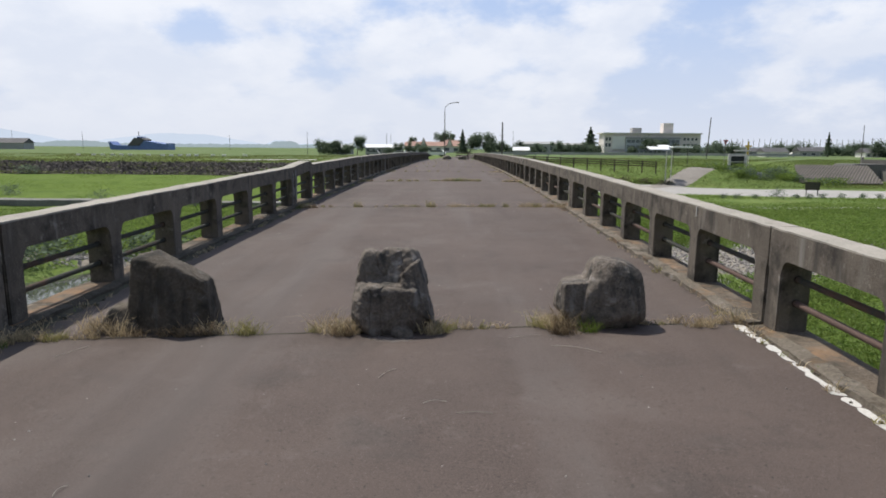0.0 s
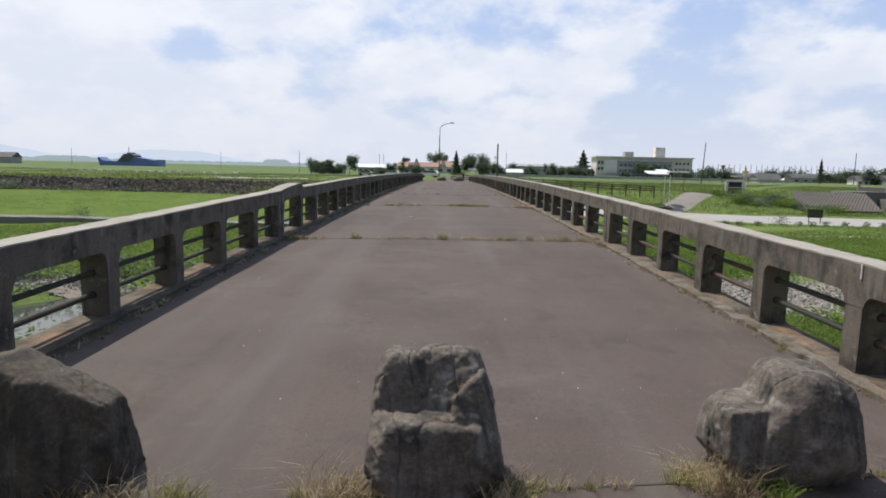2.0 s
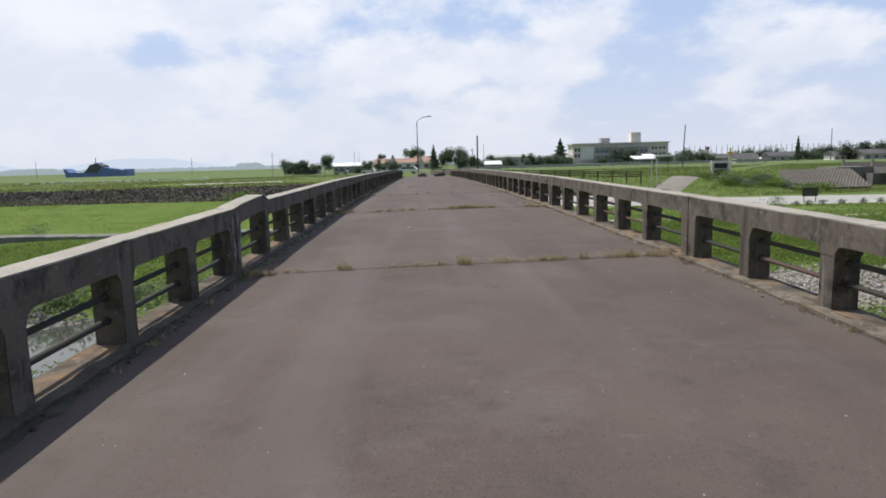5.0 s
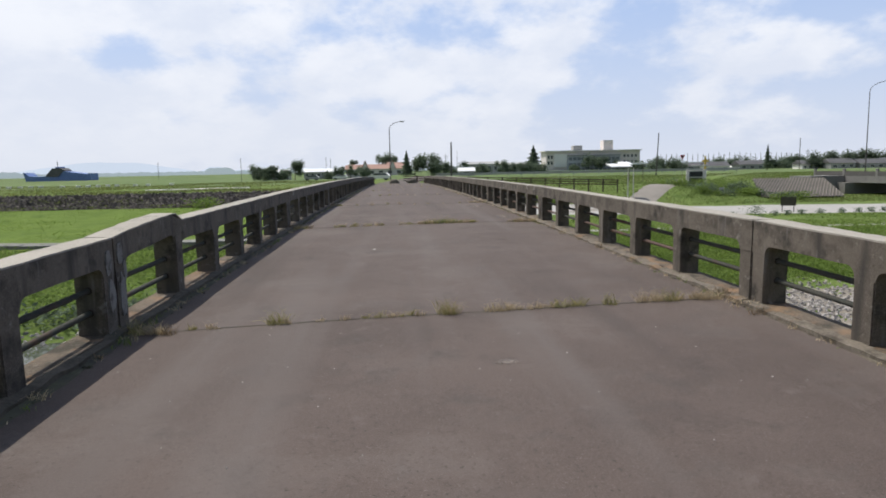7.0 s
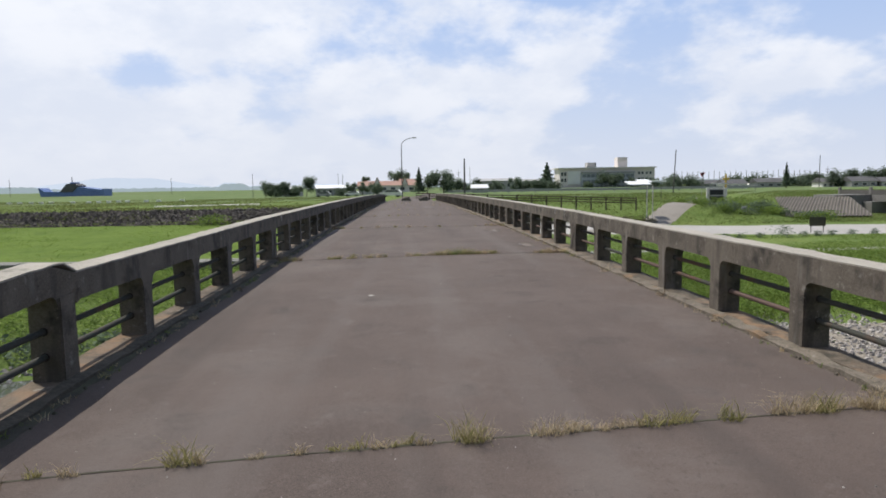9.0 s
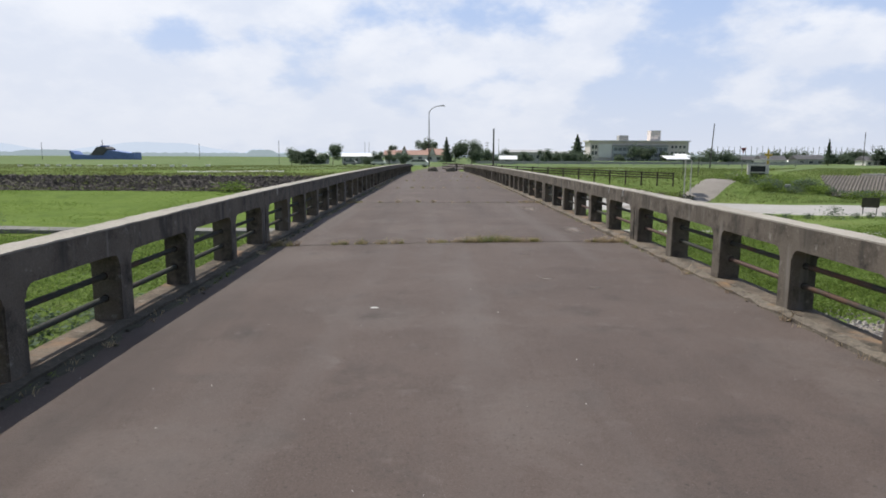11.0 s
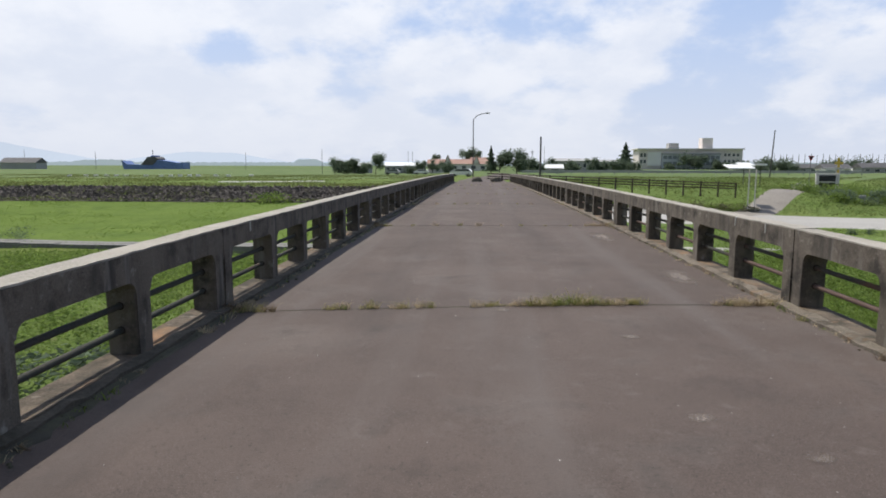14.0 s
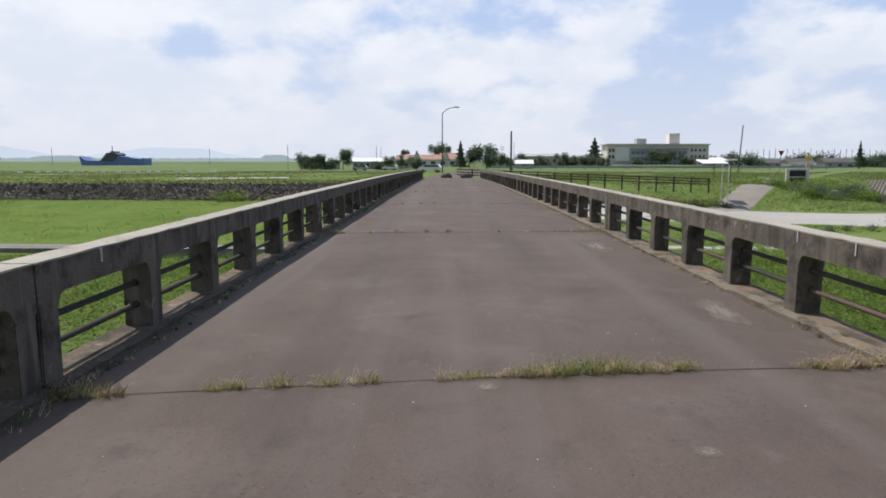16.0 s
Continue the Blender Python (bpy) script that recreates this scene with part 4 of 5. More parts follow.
for x, y, a, length in [(0.9, 4.1, 10, 0.16), (1.15, 3.95, 0, 0.22), (0.55, 4.6, 60, 0.22), (0.35, 2.55, -70, 0.20), (-0.85, 3.0, 80, 0.10), (2.0, 5.2, -25, 0.4), (1.62, 5.5, 20, 0.3), (-1.95, 5.0, 70, 0.3)]:
    c, s = math.cos(radians(a)) * length / 2, math.sin(radians(a)) * length / 2
    bm = bmesh.new()
    bend, last = 0.25 * length * rngp.uniform(-1, 1), Vector((-c, -s, 0))
    for q in range(1, 7):
        u = q / 6
        p = Vector((-c + 2 * c * u - s * bend / length * 4 * u * (1 - u), -s + 2 * s * u + c * bend / length * 4 * u * (1 - u), 0.012 * math.sin(u * 3.1)))
        tube(bm, last, p, 0.0019, n=5)
        last = p
    ob = tagged(part("twig", bm, COPING, None), "dry pale grass stalk lying on the asphalt", "twig", "stalks on the deck")
    ob.location = (x, y, deck_z(x, y) + 0.004)


def crumbs(name, rng, places, size, mat, label, category):
    """Many small angular stones in one mesh."""
    verts, faces = [], []
    for x, y, z in places:
        s = size * rng.uniform(0.5, 1.4)
        b = len(verts)
        for dx, dy, dz in ((-1, -1, 0), (1, -1, 0), (1, 1, 0), (-1, 1, 0), (-0.6, -0.6, 1), (0.6, -0.5, 1), (0.5, 0.7, 1), (-0.7, 0.5, 1)):
            verts.append((x + s * dx * rng.uniform(0.6, 1.1), y + s * dy * rng.uniform(0.6, 1.1), z + s * dz * rng.uniform(0.7, 1.2) - 0.2 * s))
        faces += [(b + 4, b + 5, b + 6, b + 7)] + [(b + i, b + (i + 1) % 4, b + 4 + (i + 1) % 4, b + 4 + i) for i in range(4)]
    return tagged(new(name, mesh_of(name, verts, faces, mat)), label, category, "", "stuff")


r = random.Random(11)
crumbs("pebbles", r, [(x, y, deck_z(x, y)) for x, y in ((r.uniform(LEFT + 0.2, RIGHT - 0.2), r.uniform(-3, 40)) for _ in range(650))], 0.005, GRAVEL, "scattered pale grit on the asphalt deck", "pebbles")
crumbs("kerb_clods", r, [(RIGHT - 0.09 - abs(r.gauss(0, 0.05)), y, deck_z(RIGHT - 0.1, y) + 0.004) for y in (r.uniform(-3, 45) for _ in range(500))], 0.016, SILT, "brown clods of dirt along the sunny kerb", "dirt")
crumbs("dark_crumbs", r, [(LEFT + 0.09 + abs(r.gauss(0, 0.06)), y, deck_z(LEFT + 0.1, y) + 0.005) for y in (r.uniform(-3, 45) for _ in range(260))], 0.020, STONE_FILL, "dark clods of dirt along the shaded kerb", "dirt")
places = []
while len(places) < 13000:
    x, y = r.uniform(5, 60), r.gauss(33.2, 2.6)
    places.append((x, y, ground_z(x, y) + 0.02))
crumbs("river_stones", r, places, 0.075, GRAVEL, "pale rounded stones of the dry river bed", "stones")
places = []
while len(places) < 2600:
    x, y = r.uniform(-30, -5), r.gauss(32.6, 0.9)
    places.append((x, y, ground_z(x, y) + 0.02))
crumbs("river_stones", r, places, 0.07, GRAVEL, "pale rounded stones of the dry river bed", "stones")
ground_strip("river_bed", [(5, 33.2), (60, 33.2)], 8.5, SOIL, "stony grey soil of the river bed", "river bed", 0.03)
ground_strip("river_bank", [(-36, 32.2), (-4.5, 32.2)], 2.0, SOIL, "stony grey soil beside the pool", "river bank", 0.03)


# ---- weeds and meadow ----
def leaves(rng, places, size, tall):
    verts, faces = [], []
    for x, y, z, k in places:
        h = rng.uniform(0.0, tall) * k
        s = size * rng.uniform(0.5, 1.3)
        a, tilt = rng.uniform(0, 6.283), rng.uniform(-1.35, 1.35)
        ux, uy = math.cos(a) * s, math.sin(a) * s
        vx, vy, vz = -math.sin(a) * s * math.cos(tilt), math.cos(a) * s * math.cos(tilt), s * math.sin(tilt)
        b = len(verts)
        rise = s * rng.uniform(-0.2, 1.2)
        verts += [(x - ux, y - uy, z + h), (x - vx * 0.38, y - vy * 0.38, z + h - vz * 0.38 + 0.4 * rise), (x + ux, y + uy, z + h + rise), (x + vx * 0.38, y + vy * 0.38, z + h + vz * 0.38 + 0.4 * rise)]
        faces.append((b, b + 1, b + 2, b + 3))
    return verts, faces


def weed_field(name, label, mat, count, xr, yr, size, tall, seed, clump):
    rng = random.Random(seed)
    places = []
    while len(places) < count:
        x, y = rng.uniform(*xr), rng.uniform(*yr)
        k = noise.noise((x * clump, y * clump, seed)) + 0.55
        if k < rng.random() * 0.6:
            continue
        if x > 0 and 27.0 + 1.2 * math.sin(x * 0.5) < y < 38.0 + 1.0 * math.sin(x * 0.7) and rng.random() < 0.96:
            continue
        if channel(x, y) < 1.12 or (30.6 < y < 33.0 and x < 0 and rng.random() < 0.8):
            continue
        places.append((x, y, ground_z(x, y), 0.5 + max(0.0, k)))
    v, f = leaves(rng, places, size, tall)
    return tagged(new(name, mesh_of(name, v, f, mat)), label, "weeds", "", "stuff")


weed_field("weeds", "lush green leafy weeds below the bridge", LEAFY, 120000, (-34, -4.2), (2, 62), 0.085, 0.55, 2, 0.22)
weed_field("weeds", "lush green leafy weeds below the bridge", LEAFY, 120000, (5.2, 44), (6, 62), 0.085, 0.45, 3, 0.22)
r = random.Random(8)
v, f = blades(r, [(x, y, ground_z(x, y), 1.0) for x, y in ((r.uniform(-42, 50), r.uniform(5, 62)) for _ in range(9000)) if abs(x - 0.5) > 5.5 and not (26 < y < 38 and x > 0) and channel(x, y) > 1.15], 6, 0.42, 0.8, 0.8, 0.011)
tagged(new("tall_grass", mesh_of("tall_grass", v, f, BLADE)), "uneven green grass on the flood plain", "grass", "", "stuff")


CLUMP_LEAF = material("bright_weed_leaves", ((0.090, 0.150, 0.026), (0.125, 0.190, 0.038), (0.170, 0.230, 0.060)), 0.5, 4, 0.75, 0, island=0.4, leaf=0.5)
r = random.Random(37)
places = []
for _ in range(900):
    x, y = (r.uniform(-30, -4.6) if r.random() < 0.5 else r.uniform(5.6, 32)), r.uniform(6, 60)
    if channel(x, y) < 1.15 or (x > 0 and 28 < y < 37.5):
        continue
    w = r.uniform(0.3, 0.75)
    for _ in range(int(90 * w)):
        places.append((x + r.gauss(0, w * 0.5), y + r.gauss(0, w * 0.5), ground_z(x, y) + 0.1, r.uniform(0.6, 1.4)))
v, f = leaves(r, places, 0.085, 0.75)
tagged(new("weed_clumps", mesh_of("weed_clumps", v, f, CLUMP_LEAF)), "bushy bright green weed clumps beside the bridge", "weeds", "", "stuff")
r = random.Random(31)
v, f = blades(r, [(x, y, ground_z(x, y), r.uniform(0.6, 1.3)) for x, y in ((r.uniform(5.5, 26), r.uniform(8, 60)) for _ in range(9000)) if not (28 < y < 37.5) and noise.noise((x * 0.25, y * 0.25, 7.0)) > -0.1], 7, 0.62, 0.5, 0.8, 0.012)
tagged(new("tall_grass", mesh_of("tall_grass", v, f, BLADE)), "tall bright green grass clumps beside the bridge", "grass", "", "stuff")


def meadow_tufts(name, label, mat, count, xr, yr, size, tall, seed, clump, keep):
    rng = random.Random(seed)
    places = []
    while len(places) < count:
        x, y = rng.uniform(*xr), rng.uniform(*yr)
        k = noise.noise((x * clump, y * clump, seed * 1.3)) + 0.35
        if k < rng.random() * 0.7 or not keep(x, y):
            continue
        places.append((x, y, ground_z(x, y), 0.4 + max(0.0, k)))
    v, f = leaves(rng, places, size, tall)
    return tagged(new(name, mesh_of(name, v, f, mat)), label, "grass", "", "stuff")


def off_roads(x, y):
    if abs(x - 0.55) < 5 + max(0, y - 98) * 0.1:
        return False
    road = 93.5 - (x - 22) * 0.30 if x < 40 else 88 - (x - 40) * 0.16
    return abs(y - road) > 9.5 and abs(x - (34 + (y - 100) * 0.75)) > 2.2


OLIVE = material("olive_meadow_grass", ((0.095, 0.120, 0.036), (0.130, 0.155, 0.050), (0.175, 0.190, 0.078)), 0.2, 3, 0.9, 0, island=0.25, leaf=0.55)
BANK = material("yellow_green_bank_grass", ((0.095, 0.140, 0.038), (0.130, 0.178, 0.052), (0.170, 0.215, 0.078)), 0.2, 3, 0.9, 0, island=0.2, leaf=0.55)
BRIGHT = material("bright_meadow_grass", ((0.092, 0.148, 0.020), (0.118, 0.178, 0.028), (0.148, 0.205, 0.042)), 0.15, 3, 0.9, 0, island=0.15, leaf=0.55)
meadow_tufts("bank_grass", "rough yellow-green grass on the river bank", BANK, 36000, (8, 110), (97, 165), 0.15, 0.12, 5, 0.09, off_roads)
meadow_tufts("bank_grass", "rough olive grass on the river bank", OLIVE, 36000, (8, 120), (97, 180), 0.15, 0.10, 6, 0.06, off_roads)
meadow_tufts("meadow_grass", "uneven bright green grass on the meadow", BRIGHT, 26000, (-90, -5), (58, 97), 0.07, 0.04, 7, 0.13, lambda x, y: abs(y - 67.5) > 1.2)
meadow_tufts("meadow_grass", "olive rough grass beyond the stone bank", OLIVE, 50000, (-150, -5), (101, 190), 0.15, 0.10, 8, 0.10, lambda x, y: True)
meadow_tufts("meadow_grass", "uneven green grass beside the gravel road", LEAFY, 40000, (8, 80), (54, 82), 0.09, 0.12, 9, 0.12, off_roads)


# ---- trees and bushes ----
def tree(x, y, height, width, label, cone=False, trunk=0.25, base=None, count=420, seed=1, name="tree", mat=None, group=""):
    rng = random.Random(seed)
    z = ground_z(x, y) if base is None else base
    root = thing(name, pose(x, y, z), label, "tree" if name == "tree" else "bush", group)
    bm = bmesh.new()
    tube(bm, (0, 0, -0.2), (0.02 * height, 0, height * (0.8 if cone else 0.55)), 0.035 * height * 0.6 + 0.03, 0.03, 8)
    if not cone:
        for i in range(5):
            a = i * 1.256 + rng.uniform(-0.3, 0.3)
            tube(bm, (0.01 * height, 0, height * (trunk + 0.07 * i)), (math.cos(a) * width * 0.3, math.sin(a) * width * 0.3, height * (trunk + 0.25 + 0.08 * i)), 0.012 * height, 0.008, 6)
    part("trunk", bm, BARK, root)
    lumps = [(rng.gauss(0, 0.24) * width, rng.gauss(0, 0.24) * width, height * rng.uniform(trunk + 0.1, 0.85), width * rng.uniform(0.16, 0.3)) for _ in range(9)]
    size = 0.034 * max(width, height * 0.6)
    count = int(count * 6.5)
    verts, faces = [], []
    for _ in range(count):
        if cone:
            u = rng.random() ** 1.5
            r = width * 0.5 * (1 - u) * math.sqrt(rng.random()) * (0.85 + 0.3 * math.sin(u * 40))
            a = rng.uniform(0, 6.283)
            p = Vector((r * math.cos(a), r * math.sin(a), height * (0.06 + 0.94 * u)))
        else:
            cx, cy, cz, cr = rng.choice(lumps)
            d = Vector((rng.gauss(0, 1), rng.gauss(0, 1), rng.gauss(0, 1))).normalized() * cr * (0.45 + 0.75 * rng.random())
            p = Vector((cx, cy, cz)) + d
            p.z = max(p.z, height * 0.04)
        u1 = Vector((rng.gauss(0, 1), rng.gauss(0, 1), rng.gauss(0, 1))).normalized()
        v1 = u1.orthogonal().normalized()
        s = size * rng.uniform(0.5, 1.3)
        b = len(verts)
        verts += [p - u1 * s, p - v1 * s * 0.6, p + u1 * s, p + v1 * s * 0.6]
        faces.append((b, b + 1, b + 2, b + 3))
    core = bmesh.new()
    if cone:
        tube(core, (0, 0, height * 0.08), (0, 0, height * 0.93), width * 0.27, 0.02, 9)
    else:
        for cx, cy, cz, cr in lumps:
            bmesh.ops.create_icosphere(core, subdivisions=2, radius=cr * 0.38, matrix=Matrix.Translation((cx, cy, max(cz, cr * 0.6))))
    for v in core.verts:
        v.co += Vector((noise.noise(v.co * 1.3), noise.noise(v.co * 1.3 + Vector((7, 0, 0))), noise.noise(v.co * 1.3 + Vector((0, 7, 0))))) * 0.09 * min(width, height)
    core.verts.index_update()
    base_index = len(verts)
    verts += [v.co.copy() for v in core.verts]
    faces += [tuple(base_index + v.index for v in fc.verts) for fc in core.faces]
    core.free()
    part("crown", mesh_of("crown", verts, faces, mat or TREE), None, root)
    return root


tree(68.5, 332, 12.6, 11.5, "tall dark conical conifer beside the school", True, seed=1, count=700)
tree(3.3, 190, 6.9, 4.6, "dark conical conifer beyond the bridge end", True, seed=2, count=600)
tree(5.6, 192, 4.6, 5.0, "low dark tree beyond the bridge end", seed=3)
tree(9.9, 190, 5.9, 6.2, "round dark green tree beyond the bridge end", seed=4, count=600)
tree(-29.5, 208, 5.7, 5.0, "round dark tree among farm sheds", seed=5, count=500)
for i, (x, w, h) in enumerate(((-41.0, 4.5, 4.6), (-38.2, 4.6, 4.8), (-35.3, 4.4, 4.7), (-32.8, 3.8, 3.2))):
    tree(x, 206, h, w, "dense dark green garden tree beside the meadow", seed=10 + i, trunk=0.1, group="row of garden trees")
for i, (x, y, w, h) in enumerate(((-16.5, 215, 4.2, 3.8), (-13.6, 214, 3.6, 4.6), (-9.8, 208, 4.4, 2.8), (-19.5, 216, 4.5, 2.4), (-3.0, 240, 7.0, 7.0), (0.5, 242, 5.0, 6.6), (-13.0, 236, 3.4, 6.2))):
    tree(x, y, h, w, "dark green tree near the red-roofed houses", seed=20 + i, trunk=0.1)
for i in range(11):
    x = 15 + i * 4.1
    tree(x, 250 + (i * 37) % 17, 3.4 + (i * 13 % 5) * 0.45, 6.0, "dark tree in a far belt of trees", seed=40 + i, trunk=0.08, count=260, group="far belt of trees")
for i in range(16):
    x = 96 + i * 7.2
    tree(x, 262 + (i * 29) % 23, 3.1 + (i * 17 % 7) * 0.3, 9.5, "dark tree in a far belt of trees", seed=60 + i, trunk=0.05, count=260, group="far belt of trees")
for i, (x, w, h) in enumerate(((101, 7, 3.6), (113, 12, 7.2), (127, 9, 5.0))):
    tree(x, 372, h, w, "dark tree in the school yard", seed=80 + i, trunk=0.15)
tree(129, 230, 8.6, 3.8, "tall narrow dark poplar", True, seed=90, count=500)
for i, (x, h) in enumerate(((151, 6.0), (157, 6.4), (163, 6.0), (169, 5.6), (176, 6.2), (183, 5.4))):
    tree(x, 236, h, 9.0, "rounded green tree behind the houses", seed=95 + i, count=420, trunk=0.05, mat=TREE)


def bush(x, y, h, w, label, seed, mat=None, group=""):
    rng = random.Random(seed)
    verts, faces = leaves(rng, [(rng.gauss(0, w * 0.25), rng.gauss(0, w * 0.22), 0.0, 1 + 0.4 * rng.random()) for _ in range(int(160 + 60 * w))], 0.09 * max(1.0, w * 0.6), h * 0.75)
    ob = new("bush", mesh_of("bush", verts, faces, mat or TREE))
    ob.location = (x, y, ground_z(x, y))
    return tagged(ob, label, "bush", group)


bush(-35.4, 67.5, 1.0, 2.0, "dark green bush beside the meadow path", 1)
bush(-48.0, 72.0, 1.2, 2.6, "dark green bush beside the meadow path", 2)
bush(-62.0, 97.0, 1.3, 3.6, "dark shrub at the foot of the stone bank", 3)
bush(-24.5, 95.5, 1.3, 4.0, "low green shrub at the foot of the stone bank", 4, LEAFY)
for i, (x, y, h, w) in enumerate(((-19.0, 30.0, 0.9, 2.4), (-20.0, 28.0, 1.1, 2.8), (-21.0, 26.2, 1.0, 2.6), (-13.2, 35.6, 0.8, 2.6), (-16.0, 35.0, 0.9, 3.0), (-19.5, 33.0, 1.0, 3.0), (-11.0, 36.5, 0.7, 2.4), (-22.5, 23.5, 0.9, 2.4), (-23.5, 29.0, 1.0, 3.0), (-9.5, 38.5, 0.8, 2.4))):
    bush(x, y, h, w, "dark leafy weeds on the bank of the pool", 110 + i, None, "weeds round the pool")
for i in range(26):
    x = 32 + i * 2.1 + 0.5 * math.sin(i * 5.0)
    bush(x, 77.5 + (x - 32) * 0.12 - 1.2, 0.55 if i != 3 else 1.2, 0.9 if i != 3 else 2.2, "small dark shrub in a row beside the gravel road", 10 + i, None, "shrubs beside the gravel road")
rr = random.Random(17)
for i in range(60):
    x, y = 45 + rr.random() * 16, 102 + rr.random() * 22
    bush(x, y, rr.uniform(0.7, 1.5), rr.uniform(2, 3.6), "leafy green shrub on the river bank", 50 + i, LEAFY if i % 3 else TREE, "shrubs on the river bank")
SCRUB = material("brown_green_scrub", ((0.085, 0.088, 0.045), (0.115, 0.112, 0.062), (0.155, 0.145, 0.088)), 0.5, 3, 0.9, 0, island=0.35, leaf=0.4)
for i in range(30):
    x = 5.5 + i * 0.95
    bush(x, 103.6 - 0.12 * (x - 4) + 0.6 * math.sin(i * 2.3), 0.85 + 0.25 * math.sin(i * 1.7), 2.3, "low brown-green scrub below the fence", 90 + i, SCRUB if i % 3 else LEAFY, "scrub below the fence")


# ---- the stone bank across the meadow ----
def bank_z(x, y):
    return ground_z(x, y) + 0.05


verts, faces = [], []
xs = [-420 + i * 4.0 for i in range(104)]
for x in xs:
    for j in range(5):
        y = 96.6 + j * 1.25
        verts.append((x, y, bank_z(x, y)))
for i in range(len(xs) - 1):
    for j in range(4):
        a = i * 5 + j
        faces.append((a, a + 5, a + 6, a + 1))
tagged(new("embankment", mesh_of("embankment", verts, faces, STONE_FILL)), "dark stone-pitched embankment across the meadow", "embankment", "", "structure")
STONE_MIX = material("dark_pitching_stones", ((0.066, 0.056, 0.050), (0.105, 0.090, 0.080), (0.155, 0.135, 0.120)), 0.5, 4, 0.95, 0.3, island=0.5)
r = random.Random(21)
places = []
while len(places) < 10000:
    x, y = -4 - 150 * r.random() ** 1.2, r.uniform(96.8, 101.4)
    places.append((x, y, bank_z(x, y)))
crumbs("pitching_stones", r, places, 0.19, STONE_MIX, "dark rough stones pitched on the embankment", "stones")

r = random.Random(23)
places = []
while len(places) < 7000:
    x, y = r.uniform(-150, -5), r.uniform(96.4, 102.5)
    if noise.noise((x * 0.12, y * 0.5, 2.0)) + (0.5 if y > 100.8 or y < 97.2 else -0.1) > r.random() * 0.8:
        places.append((x, y, bank_z(x, y) + 0.1, 0.8))
v, f = leaves(r, places, 0.17, 0.35)
tagged(new("bank_weeds", mesh_of("bank_weeds", v, f, OLIVE)), "olive weeds growing between the pitched stones", "weeds", "", "stuff")

# pale markers and slabs beyond the bank
for step in (2, 6, 8.4, 11, 13.4, 15.8, 20.8, 24.6, 27, 29.4, 31.8, 34, 38.6, 41.8, 47.8):
    x, y = -95.4 + 0.86 * step, 165.3 + 0.19 * step
    bm = boxed(-0.5, -0.2, -0.2, 0.5, 0.2, 0.42, 0.03)
    ob = tagged(part("field_marker", bm, WALL_WHITE, None), "low white marker block in the meadow", "marker", "white markers in the meadow")
    ob.location = (x, y, ground_z(x, y))
for i in range(5):
    x = -40 + i * 3.2
    y = 123 + i * 1.2
    bm = boxed(-1.5, -0.8, -0.1, 1.5, 0.8, 0.16, 0.03)
    ob = tagged(part("concrete_slab", bm, WALL_PALE, None), "pale concrete slab lying in the meadow", "slab", "pale slabs in the meadow")
    ob.location = (x, y, ground_z(x, y))


# ---- poles, lamps and signs ----
def street_lamp(x, y, height, reach, label, base=None):
    z = ground_z(x, y) if base is None else base
    root = thing("street_lamp", pose(x, y, z), label, "street lamp")
    knee = height * 0.88
    smooth(part("pole", tube(bmesh.new(), (0, 0, -0.1), (0, 0, knee), 0.10, 0.06, 12), POLE, root))
    bm = bmesh.new()
    last = Vector((0, 0, knee))
    for i in range(1, 9):
        q = i / 8 * 1.35
        p = Vector((reach * 0.92 * (1 - math.cos(q)) / (1 - math.cos(1.35)) * 1.0, 0, knee + (height - knee) * math.sin(q) / math.sin(1.35)))
        tube(bm, last, p, 0.05, n=8)
        last = p
    part("arm", bm, POLE, root)
    part("lamp_head", boxed(reach * 0.86, -0.14, height - 0.10, reach * 1.2, 0.14, height + 0.08, 0.04), WALL_GREY, root)
    return root


street_lamp(-0.7, 116, 9.6, 2.0, "tall grey curved street lamp beyond the bridge", -0.4)
street_lamp(82.0, 119, 15.6, 3.4, "tall grey curved street lamp on the other bridge", -0.4)


def utility_pole(x, y, top, label, base=None, lean=0.0, arms=False, radius=0.15):
    z = ground_z(x, y) if base is None else base
    root = thing("utility_pole", pose(x, y, z), label, "utility pole", "utility poles")
    h = top - z
    smooth(part("shaft", tube(bmesh.new(), (0, 0, -0.2), (lean, 0, h), radius, radius * 0.75, 10), POLE, root))
    if arms:
        part("crossarm", boxed(lean - 0.8, -0.06, h - 0.9, lean + 0.8, 0.06, h - 0.75), POLE, root)
        part("crossarm", boxed(lean - 0.6, -0.06, h - 1.7, lean + 0.6, 0.06, h - 1.55), POLE, root)
    return root


utility_pole(9.95, 125, 6.2, "plain dark wooden pole beside the road", radius=0.17)
utility_pole(65.5, 171, 9.5, "dark leaning utility pole on the bank", lean=0.55)
utility_pole(140.6, 230, 9.9, "dark utility pole beyond the stone slope")
utility_pole(-111.4, 331, 7.2, "thin far utility pole across the meadow", radius=0.11)
utility_pole(-185, 330, 7.6, "thin far utility pole across the meadow", radius=0.11)
for i, (x, y, top) in enumerate(((-46, 212, 6.0), (-22, 240, 6.0), (19.5, 260, 7.2), (24, 262, 8.4), (150, 240, 6.2), (-222, 332, 9.0), (-24, 245, 6.4))):
    utility_pole(x, y, top, "thin far utility pole", arms=i in (2, 4), radius=0.08)
# the practice-net posts far on the skyline
for i in range(26):
    x = 122 + i * 2.5
    utility_pole(x, 305, 6.3 + 0.3 * math.sin(i * 3.0), "thin post of a far net fence", radius=0.13)

